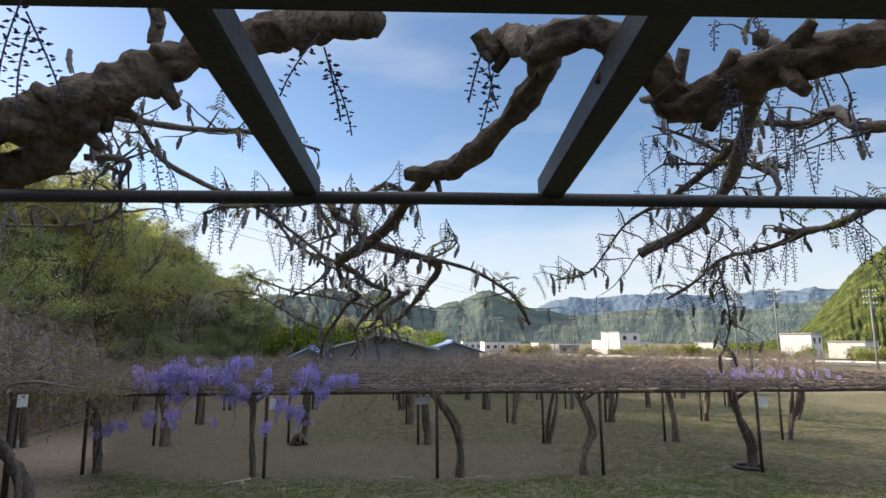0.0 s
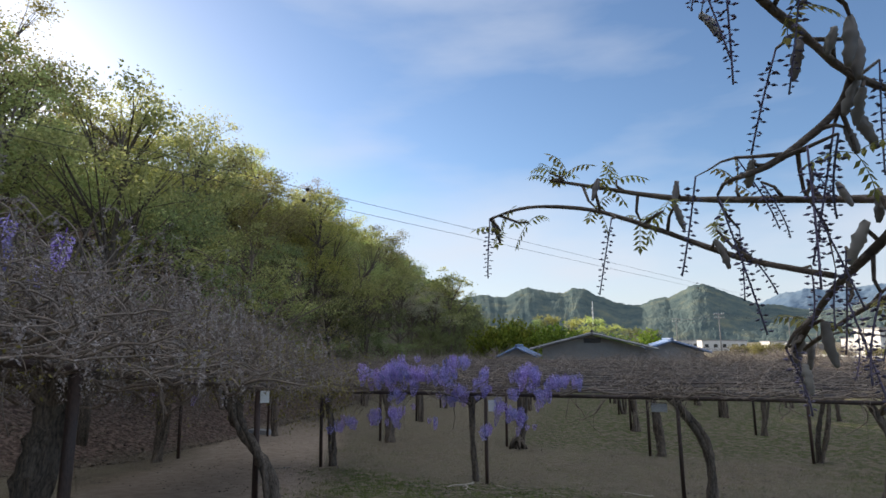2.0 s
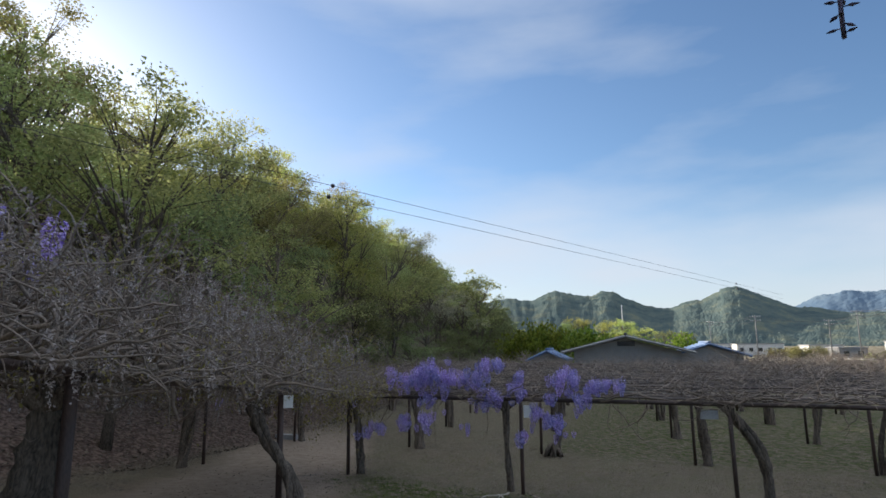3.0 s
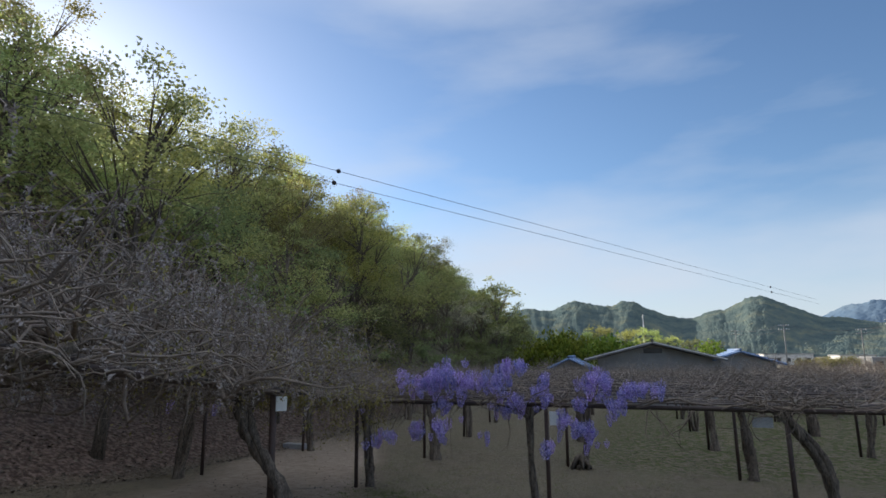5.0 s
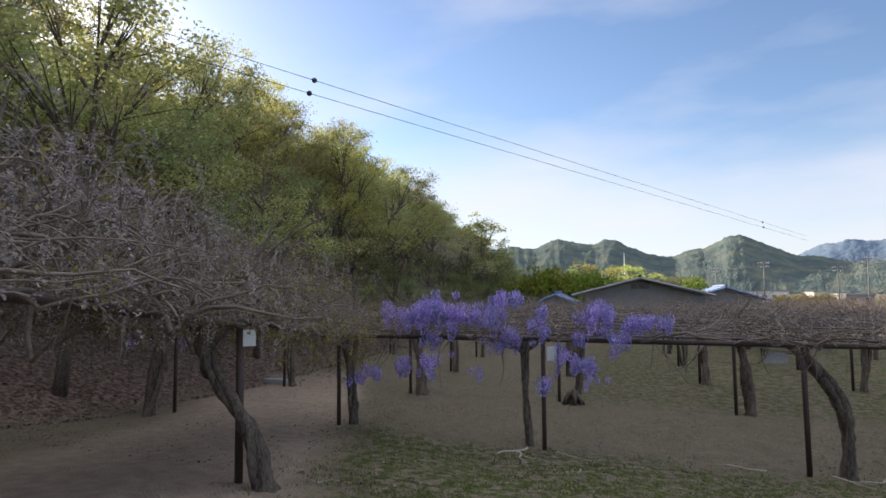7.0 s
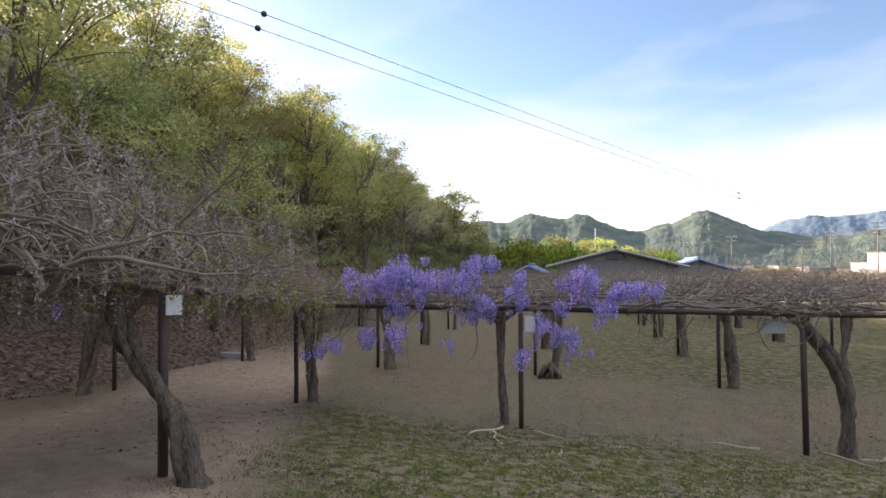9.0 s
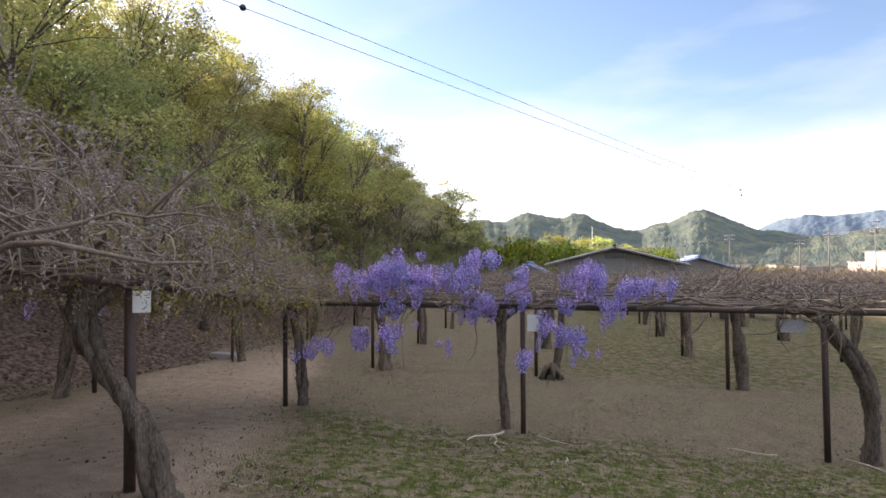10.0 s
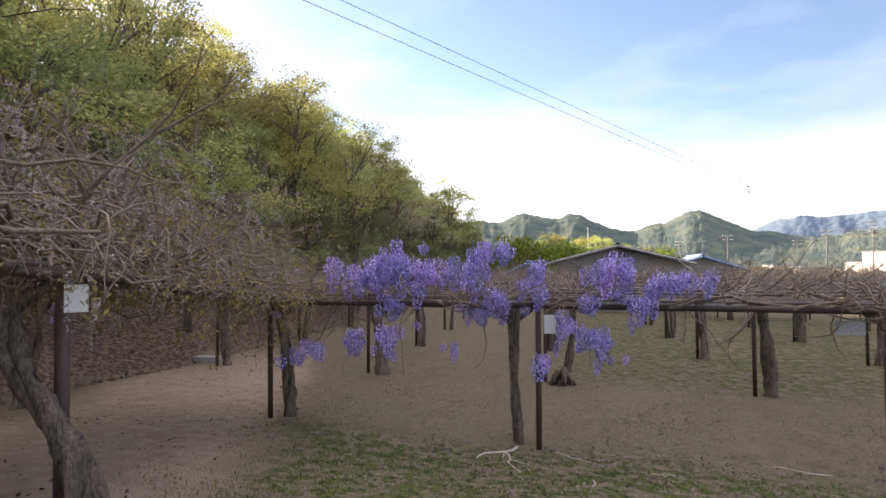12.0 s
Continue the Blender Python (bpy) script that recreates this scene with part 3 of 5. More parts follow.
vine_trunk("wisteria", 3.52, 14.0, 3.42, 13.95, 0.09, 5, "crooked wisteria trunk beside a dark post", 0.1, 0.6,
           via=[(3.52, 14.0, -0.15), (3.48, 14.0, 0.35), (3.62, 14.0, 0.7), (3.78, 14.0, 0.95), (3.7, 13.98, 1.3), (3.5, 13.95, 1.7), (3.35, 13.95, 2.05)])
vine_trunk("wisteria", 8.2, 14.4, 7.6, 13.95, 0.10, 6, "forked wisteria trunk rising from a round black edging", 0.1, 0.6,
           via=[(8.2, 14.4, -0.15), (8.3, 14.35, 0.35), (8.22, 14.3, 0.75), (7.95, 14.2, 1.2), (7.75, 14.1, 1.6), (7.6, 13.95, 2.05)])
trunk_seed = 20
for j in range(1, 5):
    for i in range(-2, 6):
        x, y = node(i, j)
        trunk_seed += 1
        rr = random.Random(trunk_seed)
        dx = rr.uniform(0.15, 0.4)
        vine_trunk("wisteria", x + dx, y + rr.uniform(-0.15, 0.2), x + dx + rr.uniform(-0.3, 0.3), y, rr.uniform(0.075, 0.125), trunk_seed, PLAIN, rr.uniform(0.05, 0.3))
vine_trunk("wisteria", -6.55, 4.15, -6.6, 4.25, 0.15, 7, "thick pale split wisteria trunk beside a dark post", 0.1, 0.8)
vine_trunk("wisteria", -13.28, 13.26, -13.2, 13.6, 0.13, 8, PLAIN, 0.1)


# ---- flowers ----
def raceme_mesh(seed, length):
    rr = random.Random(seed)
    g = Geo()
    state = random.getstate()
    random.seed(seed)
    n = int(120 * length / 0.3)
    for k in range(n):
        t = (k + rr.random()) / n
        a = k * 2.4
        r = 0.064 * (1 - t) ** 0.55 * min(1.0, 0.5 + 3.5 * t) + 0.005
        c = Vector((math.cos(a) * r, math.sin(a) * r, -length * t)) + rvec() * 0.008
        d = Vector((math.cos(a), math.sin(a), -0.9 + rnd(-0.5, 0.5))).normalized() * rnd(0.02, 0.034) * (1.1 - 0.4 * t)
        g.leaf(c, d, rvec() * 0.014)
        g.leaf(c, (d + rvec() * 0.014), rvec() * 0.012)
    g.tube([(0, 0, 0.05), (0.004, 0, -length * 0.5), (0, 0.003, -length)], [0.005, 0.004, 0.002], 4)
    random.setstate(state)
    return g.mesh("raceme", PETAL)


RACEMES = [raceme_mesh(50 + k, l) for k, l in enumerate((0.16, 0.21, 0.26, 0.30))]
random.seed(21)
blooms = [thing("wisteria_bloom", "violet wisteria in full bloom along the trellis edge", "wisteria", (-4.9, 13.95, 2.05)) for _ in range(2)]
stems = Geo()
# heart of each flower clump along the edge, and its half-width
clumps = [(-8.26, 1.22, 0.15), (-7.83, 1.41, 0.18), (-7.39, 2.48, 0.42), (-7.21, 1.56, 0.27), (-7.06, 2.53, 0.37), (-6.8, 2.6, 0.4), (-6.71, 2.03, 0.2), (-6.68, 1.62, 0.25), (-6.65, 2.76, 0.54), (-6.31, 2.39, 0.36), (-6.2, 2.57, 0.48), (-5.75, 2.59, 0.35), (-5.5, 2.48, 0.38), (-5.37, 2.83, 0.25), (-5.33, 2.08, 0.34), (-5.1, 2.13, 0.41), (-4.99, 2.88, 0.15), (-4.65, 2.36, 0.24), (-4.53, 2.57, 0.14), (-4.5, 2.27, 0.2), (-4.43, 1.33, 0.14), (-4.15, 1.85, 0.22), (-3.85, 2.12, 0.22), (-3.79, 1.73, 0.24), (-3.7, 2.52, 0.19), (-3.67, 1.62, 0.15), (-3.5, 2.64, 0.31), (-3.39, 2.17, 0.23), (-3.3, 2.52, 0.23), (-3.1, 2.15, 0.15), (-2.96, 2.37, 0.19), (-2.77, 2.44, 0.22), (-2.51, 2.41, 0.26)]
for cx, cz, sx in clumps:
    cy, n = (13.7 if cz > 2.0 else 13.55), max(2, round(19 * sx))
    sz = sx * 0.8
    for k in range(round(n * 1.7)):
        g1, g2, g3 = (max(-1.0, min(1.0, random.gauss(0, 0.42))) for _ in range(3))
        p = Vector((cx + g1 * sx, cy + g2 * (0.2 + 0.5 * sx), cz + 0.03 + g3 * sz * 0.75))
        ob = part("raceme", random.choice(RACEMES), PETAL, blooms[p.x > -4.6])
        ob.location = p - Vector((-4.9, 13.95, 2.05))
        ob.rotation_euler = (rnd(-0.3, 0.3), rnd(-0.3, 0.3), rnd(0, 6.28))
        s = rnd(0.6, 1.15)
        ob.scale = (s * 1.15, s * 1.15, s)
    for k in range(n // 4):
        twig(stems, (cx + random.gauss(0, sx * 0.5), cy, min(cz, 2.1)), (rnd(-0.5, 0.5), rnd(-0.5, 0.5), 1 if cz > 2.1 else -1), abs(cz - 2.05) + 0.3, 0.006, 0.0, 0.3, 5, 3, 1)
for k in range(16):
    # single racemes hanging between the clumps
    ob = part("raceme", random.choice(RACEMES), PETAL, blooms[1])
    ob.location = (rnd(-3.6, 2.0), rnd(-0.45, -0.1), rnd(-0.75, -0.1))
    ob.rotation_euler = (rnd(-0.2, 0.2), rnd(-0.2, 0.2), rnd(0, 6.28))
    ob.scale = (0.7, 0.7, 0.75)
o = Vector((-4.9, 13.95, 2.05))
stems.v = [(x - o.x, y - o.y, z - o.z) for x, y, z in stems.v]
tagged(part("bare_shoot", stems, TWIG, blooms[0]), kind="stuff")


def small_bloom(at, spots, label):
    root = thing("wisteria_bloom", label, "wisteria", at)
    for dx, dy, dz, n, sp in spots:
        for k in range(n):
            ob = part("raceme", random.choice(RACEMES), PETAL, root)
            ob.location = (dx + random.gauss(0, sp), dy + random.gauss(0, sp), dz + random.gauss(0, 0.08))
            ob.rotation_euler = (rnd(-0.3, 0.3), rnd(-0.3, 0.3), rnd(0, 6.28))


small_bloom((10.3, 17.2, 2.15), ((-0.8, 0, 0.2, 14, 0.45), (0.6, 0.1, 0.18, 14, 0.5), (1.8, 0, 0.2, 8, 0.4)), "violet wisteria flowers lying on the trellis bars")
small_bloom((-6.1, 3.6, 3.3), ((0, 0, 0.9, 2, 0.15), (-0.5, 0.4, 0.7, 2, 0.25)), "first violet racemes opening among grey shoots")
small_bloom((-11.6, 12.0, 2.25), ((0, 0, -0.1, 3, 0.2), (0.9, 0.6, -0.1, 3, 0.2)), "a few violet racemes hanging from the bars")


# ---- forest on the hillside ----
def tree_parts(seed, h, spread_r, mat, bark_mat, leaves, sz, low=0.3):
    random.seed(seed)
    wood, crown = Geo(), Geo()
    p = Vector((0, 0, -0.4))
    pts, rad = [p.copy()], [0.16]
    d = Vector((0, 0, 1))
    for k in range(7):
        d = (d + rvec() * 0.12 + Vector((0, 0, 0.2))).normalized()
        p = p + d * (h * 0.13)
        pts.append(p.copy())
        rad.append(0.15 * (1 - 0.11 * (k + 1)))
    wood.tube(pts, rad, 7, True, 0.2)
    clumps = []
    for k in range(17):
        t = rnd(low, 1.0)
        b = pts[min(7, max(1, int(t * 7)))]
        a = k * 2.4 + rnd(-0.4, 0.4)
        r = spread_r * (1.1 - 0.55 * t) * rnd(0.45, 1.0)
        e = Vector((math.cos(a) * r, math.sin(a) * r, h * (low + (1 - low) * t) + rnd(-0.4, 0.4)))
        mid = b.lerp(e, 0.5) + rvec() * 0.25
        wood.tube([b, mid, e], [0.06, 0.04, 0.012], 4, False)
        for q in range(5):
            s = e + Vector((random.gauss(0, 1), random.gauss(0, 1), random.gauss(0, 0.6))) * spread_r * 0.2
            wood.tube([mid, mid.lerp(s, 0.6) + rvec() * 0.12, s], [0.024, 0.015, 0.006], 3, False)
            clumps.append((s, rnd(0.16, 0.46)))
    for k in range(leaves):
        c, r = random.choice(clumps)
        q = c + Vector((random.gauss(0, r), random.gauss(0, r), random.gauss(0, r * 0.6)))
        a = (rvec() + Vector((0, 0, 0.1))).normalized() * sz * rnd(0.6, 1.4)
        b = a.cross(rvec()).normalized() * sz * rnd(0.25, 0.45)
        crown.leaf(q, a, b)
    return wood.mesh("trunk", bark_mat), crown.mesh("crown", mat, False)


KINDS = [(61, 9.5, 3.2, LEAF_A, 0.3), (62, 10.5, 3.0, LEAF_B, 0.3), (63, 11, 2.7, LEAF_A, 0.3), (64, 9.0, 2.9, LEAF_D, 0.3), (65, 10.0, 3.0, LEAF_C, 0.12), (66, 6.0, 2.8, LEAF_C, 0.05)]
LEAVES = [9500, 9500, 8500, 4200, 11000, 10000]
TREES = [tree_parts(a, h, r, m, BARK, n, 0.112, low) for (a, h, r, m, low), n in zip(KINDS, LEAVES)]
FAR_TREES = [tree_parts(a + 10, h, r, m, BARK, n // 3, 0.22, low) for (a, h, r, m, low), n in zip(KINDS, LEAVES)]
NAMES = [("broadleaf_tree", "tall broadleaf tree in fresh yellow-green spring leaf"), ("broadleaf_tree", "tall broadleaf tree in mid-green leaf"), ("broadleaf_tree", "slender broadleaf tree in bright spring leaf"),
         ("budding_tree", "thin grey-brown tree just coming into leaf"), ("evergreen_tree", "dense dark evergreen tree at the forest edge"), ("edge_and_screen_shrub", "dark evergreen shrub of the hill foot, also added unseen as crest sun screen")]


def plant(k, x, y, s, group="trees of the hillside", z=None, hidden=False):
    name, label = NAMES[k]
    root = thing(name, label, "shrub" if "shrub" in name else "tree", (x, y, height(x, y) if z is None else z), group)
    root.rotation_euler = (0, 0, random.uniform(0, 6.28))
    root.scale = (s * 1.2, s * 1.2, s * random.uniform(0.92, 1.1))
    for nm, me in zip(("trunk", "crown"), (FAR_TREES if y > 62 or hidden else TREES)[k]):
        part(nm, me, None, root)
    return root


random.seed(31)
y = -14.0
while y < 178:
    step = 3.0 + max(0, y) * 0.022
    # rows past 15 are unseen crest shrubs, added to keep sun off the field
    for row, kinds in ((1.5, (5, 4, 1)), (3.6, (4, 1, 0, 3)), (6.5, (0, 1, 3, 0, 2)), (9.6, (0, 2, 1, 0)), (12.2, (0, 1, 2, 3)), (17.6, (5,)), (19.9, (5,))):
        if row > 13 and y > 110:
            continue
        d = row + rnd(-1.0, 1.0)
        if random.random() < (1.1 if row > 15 else 0.9):
            s = rnd(0.75, 1.12) * (0.87 - 0.12 * sstep(30, 110, y) - 0.12 * sstep(110, 150, y) - 0.05 * (1 - sstep(15, 30, y))) * (0.69 if row > 15 else 1)
            plant(random.choice(kinds if y < 70 else (4, 4, 1, 4)), foot(y) - d, y + rnd(-1, 1), s, hidden=row > 15 and y > 0)
    y += step * (1.25 - 0.35 * sstep(20, 50, y))


plant(3, -31.0, 56.0, 1.05)


# ---- pergola overhead and its vines ----
pergola = thing("steel_pergola", "dark painted steel pergola frame with square rafters", "pergola", (-1.27, -0.115, 3.566))
pergola.rotation_euler = (-0.075, 0.0, -0.05)
g = Geo()
g.tube([(-5 + k, 0, 0.003 * math.sin(k * 1.7)) for k in range(11)], [0.0115] * 11, 12)
part("rail", g, STEEL, pergola, "round dark steel rail")
for y0, y1 in ((-0.63, -0.54), (-2.2, -2.11), (-3.7, -3.61)):
    bevelled("main_beam", (-5, y0, -0.012), (5, y1, 0.095), STEEL, pergola, 0.006)
for k in (-8, -7, -4, -3, 0, 1, 4, 5, 8, 9):
    x = -0.2215 + 0.443 * k
    bevelled("rafter", (x - 0.021, -3.72, 0.004), (x + 0.021, 0.022, 0.05), STEEL, pergola, 0.004)
for x in (-4.9, 2.2, 4.9):
    for y in (-0.54, -3.655):
        if x == -4.9 and y > -1:
            continue
        g = Geo()
        g.tube([(x, y + 0.13, height(x - 1.27, y) - 3.8), (x, y, 0.0)], [0.04, 0.04], 12)
        part("post", g, STEEL, pergola)

VINES = {
    "A": [(-2.067, -0.088, 3.680, 0.0352), (-1.864, -0.132, 3.737, 0.0347), (-1.762, -0.126, 3.788, 0.0332), (-1.672, -0.125, 3.835, 0.0312), (-1.523, -0.183, 3.844, 0.0283), (-1.360, -0.424, 3.725, 0.0166)],
    "A2": [(-1.817, -0.138, 3.744, 0.0278), (-1.916, -0.098, 3.702, 0.0346), (-1.988, -0.041, 3.648, 0.0345), (-2.199, 0.046, 3.609, 0.0356)],
    "A3": [(-1.863, -0.124, 3.682, 0.0168), (-1.902, 0.001, 3.752, 0.0099), (-1.809, 0.142, 3.783, 0.0071), (-1.676, 0.243, 3.814, 0.0055), (-1.531, 0.328, 3.803, 0.0032)],
    "A4": [(-1.872, 0.074, 3.768, 0.0073), (-1.865, 0.179, 3.725, 0.0062), (-1.802, 0.273, 3.694, 0.0060), (-1.697, 0.377, 3.659, 0.0055), (-1.614, 0.484, 3.612, 0.0051), (-1.542, 0.564, 3.559, 0.0052), (-1.500, 0.610, 3.549, 0.0053)],
    "A5": [(-1.772, -0.113, 3.846, 0.0094), (-1.766, -0.120, 3.896, 0.0118), (-1.787, -0.116, 3.936, 0.0141)],
    "A6": [(-1.919, -0.026, 3.657, 0.0066), (-1.864, -0.002, 3.664, 0.0065), (-1.864, 0.033, 3.659, 0.0056), (-1.885, 0.048, 3.632, 0.0047), (-1.914, 0.106, 3.582, 0.0046), (-2.055, 0.208, 3.572, 0.0032), (-2.307, 0.357, 3.597, 0.0025)],
    "B": [(-1.019, -0.518, 3.605, 0.0186), (-1.054, -0.514, 3.647, 0.0198), (-1.094, -0.487, 3.683, 0.0199), (-1.141, -0.444, 3.690, 0.0200), (-1.086, -0.251, 3.768, 0.0211), (-1.110, -0.173, 3.729, 0.0195), (-1.159, -0.087, 3.689, 0.0186), (-1.215, -0.021, 3.658, 0.0192), (-1.272, 0.011, 3.652, 0.0191), (-1.312, 0.027, 3.656, 0.0102)],
    "B1": [(-1.147, -0.443, 3.683, 0.0177), (-1.148, -0.288, 3.784, 0.0228), (-1.182, -0.277, 3.773, 0.0213), (-1.200, -0.283, 3.798, 0.0152)],
    "B2": [(-1.247, 0.004, 3.662, 0.0167), (-1.300, 0.101, 3.626, 0.0148), (-1.344, 0.270, 3.599, 0.0145), (-1.408, 0.400, 3.572, 0.0157), (-1.472, 0.478, 3.546, 0.0145), (-1.500, 0.534, 3.538, 0.0136)],
    "B3": [(-1.405, 0.352, 3.564, 0.0110), (-1.333, 0.443, 3.559, 0.0103), (-1.255, 0.531, 3.554, 0.0111), (-1.205, 0.573, 3.531, 0.0128), (-1.234, 0.683, 3.485, 0.0095), (-1.283, 0.813, 3.428, 0.0079), (-1.327, 0.930, 3.390, 0.0063), (-1.432, 1.072, 3.349, 0.0039), (-1.513, 1.271, 3.254, 0.0031)],
    "B4": [(-1.394, 0.348, 3.568, 0.0071), (-1.234, 0.512, 3.550, 0.0064), (-1.108, 0.576, 3.526, 0.0056), (-1.015, 0.612, 3.483, 0.0048), (-0.954, 0.662, 3.445, 0.0081), (-0.899, 0.722, 3.369, 0.0049)],
    "B5": [(-1.500, 0.534, 3.538, 0.0083), (-1.458, 0.590, 3.520, 0.0076), (-1.405, 0.657, 3.486, 0.0078), (-1.350, 0.724, 3.466, 0.0071), (-1.423, 0.805, 3.408, 0.0054), (-1.474, 0.854, 3.345, 0.0038)],
    "C": [(-0.770, -0.591, 3.633, 0.0227), (-0.836, -0.560, 3.633, 0.0228), (-0.874, -0.526, 3.634, 0.0230), (-0.919, -0.476, 3.627, 0.0243), (-0.952, -0.450, 3.613, 0.0209), (-0.978, -0.432, 3.613, 0.0163)],
    "C2": [(-0.966, -0.455, 3.641, 0.0174), (-0.978, -0.432, 3.627, 0.0204), (-0.951, -0.442, 3.606, 0.0116)],
    "D": [(-0.805, -0.382, 3.750, 0.0115), (-0.625, -0.163, 3.843, 0.0157), (-0.605, -0.058, 3.792, 0.0159), (-0.574, 0.041, 3.733, 0.0169), (-0.561, 0.122, 3.674, 0.0153), (-0.575, 0.228, 3.612, 0.0155), (-0.599, 0.337, 3.585, 0.0147), (-0.654, 0.411, 3.558, 0.0141)],
    "E": [(-0.475, -0.287, 3.669, 0.0102), (-0.539, -0.236, 3.678, 0.0103), (-0.393, -0.018, 3.804, 0.0129), (-0.421, 0.034, 3.792, 0.0111), (-0.489, 0.070, 3.808, 0.0073), (-0.536, 0.094, 3.797, 0.0055)],
    "E2": [(-0.536, 0.094, 3.777, 0.0111), (-0.562, 0.203, 3.735, 0.0093), (-0.587, 0.310, 3.704, 0.0073), (-0.640, 0.409, 3.673, 0.0046), (-0.663, 0.516, 3.644, 0.0037), (-0.721, 0.634, 3.532, 0.0027), (-0.802, 0.686, 3.512, 0.0027)],
    "F": [(-0.079, 0.065, 3.665, 0.0108), (-0.135, 0.168, 3.652, 0.0099), (-0.171, 0.277, 3.620, 0.0099), (-0.236, 0.333, 3.609, 0.0099), (-0.273, 0.385, 3.626, 0.0081)],
    "G": [(-0.189, 0.327, 3.619, 0.0081), (-0.270, 0.441, 3.578, 0.0072), (-0.361, 0.499, 3.558, 0.0054), (-0.421, 0.562, 3.493, 0.0045), (-0.482, 0.626, 3.445, 0.0036)],
    "G2": [(-0.379, 0.500, 3.540, 0.0036), (-0.327, 0.562, 3.467, 0.0036), (-0.286, 0.616, 3.375, 0.0027), (-0.271, 0.682, 3.293, 0.0018)],
    "H": [(-0.364, 0.183, 3.740, 0.0045), (-0.477, 0.214, 3.756, 0.0046), (-0.628, 0.294, 3.777, 0.0037)],
    "H2": [(-0.679, 0.242, 3.861, 0.0028), (-0.612, 0.226, 3.835, 0.0037), (-0.516, 0.208, 3.783, 0.0046), (-0.401, 0.187, 3.721, 0.0054)],
    "V1": [(-1.509, 0.647, 3.583, 0.0104), (-1.508, 0.669, 3.529, 0.0073), (-1.486, 0.702, 3.486, 0.0073), (-1.453, 0.768, 3.462, 0.0073), (-1.494, 0.828, 3.435, 0.0065), (-1.527, 0.860, 3.391, 0.0055), (-1.567, 0.902, 3.339, 0.0042), (-1.595, 0.962, 3.271, 0.0035)],
    "V2": [(-1.766, 0.652, 3.764, 0.0052), (-1.719, 0.672, 3.705, 0.0052), (-1.673, 0.720, 3.642, 0.0046), (-1.617, 0.760, 3.601, 0.0042), (-1.561, 0.794, 3.562, 0.0043), (-1.483, 0.845, 3.550, 0.0035)],
    "V2b": [(-1.561, 0.794, 3.562, 0.0048), (-1.578, 0.806, 3.525, 0.0042), (-1.639, 0.798, 3.476, 0.0038), (-1.690, 0.791, 3.455, 0.0025)],
    "V3": [(-1.376, 0.885, 3.412, 0.0051), (-1.477, 0.917, 3.449, 0.0053), (-1.561, 0.972, 3.469, 0.0050), (-1.706, 1.031, 3.495, 0.0043), (-1.816, 1.085, 3.533, 0.0033), (-1.902, 1.127, 3.565, 0.0029)],
    "V4": [(-1.579, 0.846, 3.354, 0.0037), (-1.660, 0.910, 3.387, 0.0039), (-1.752, 0.959, 3.438, 0.0035), (-1.838, 1.012, 3.482, 0.0032), (-1.934, 1.030, 3.496, 0.0027), (-2.000, 1.049, 3.485, 0.0018)],
    "V5": [(-1.287, 0.783, 3.480, 0.0096), (-1.350, 0.846, 3.442, 0.0086), (-1.385, 0.891, 3.405, 0.0086), (-1.350, 0.939, 3.362, 0.0060), (-1.316, 0.987, 3.327, 0.0043), (-1.310, 1.055, 3.283, 0.0030)],
    "V5b": [(-1.385, 0.891, 3.405, 0.0060), (-1.418, 0.927, 3.368, 0.0043), (-1.453, 0.953, 3.360, 0.0026)],
    "V6": [(-1.571, 0.618, 3.718, 0.0070), (-1.534, 0.647, 3.664, 0.0069), (-1.524, 0.662, 3.646, 0.0060), (-1.577, 0.704, 3.632, 0.0030), (-1.620, 0.717, 3.619, 0.0022)],
    "V7": [(-2.579, 0.458, 3.742, 0.0043), (-2.408, 0.478, 3.755, 0.0050), (-2.269, 0.452, 3.760, 0.0048), (-2.184, 0.431, 3.756, 0.0047)],
    "V8": [(-1.800, 0.297, 3.624, 0.0035), (-1.758, 0.326, 3.652, 0.0036), (-1.712, 0.356, 3.664, 0.0043)],
    "N1": [(-1.746, 0.222, 3.623, 0.0043), (-1.687, 0.229, 3.628, 0.0051), (-1.572, 0.268, 3.644, 0.0061), (-1.507, 0.298, 3.660, 0.0070), (-1.485, 0.290, 3.632, 0.0093), (-1.463, 0.291, 3.611, 0.0093), (-1.440, 0.295, 3.606, 0.0070)],
    "N2": [(-1.432, 0.301, 3.577, 0.0078), (-1.432, 0.302, 3.654, 0.0071), (-1.409, 0.315, 3.680, 0.0071), (-1.361, 0.332, 3.716, 0.0064), (-1.321, 0.342, 3.704, 0.0056), (-1.313, 0.350, 3.697, 0.0040)],
    "N3": [(-1.234, 0.513, 3.547, 0.0032), (-1.167, 0.557, 3.589, 0.0032), (-1.151, 0.558, 3.621, 0.0024), (-1.185, 0.539, 3.635, 0.0024)],
}
old_vine = thing("wisteria", "old gnarled wisteria vine on the steel pergola, in bud", "wisteria", (-1.9, -0.3, 3.55))
base = Vector((-1.9, -0.3, 3.55))


def spindle(seed, length, r):
    """A plump grey hanging flower bud, covered with small scales."""
    rr = random.Random(seed)
    g = Geo()
    n = 12
    bend = rr.uniform(-0.15, 0.15)
    pts = [(bend * length * math.sin(k / n * 2), 0, -length * k / n) for k in range(n + 1)]
    rad = [r * (0.25 + 0.9 * math.sin(math.pi * min(1, 0.12 + 0.85 * k / n)) ** 0.6) for k in range(n + 1)]
    g.tube(pts, rad, 8, True, 0.7, 260.0)
    return g.mesh("bud", BUD)


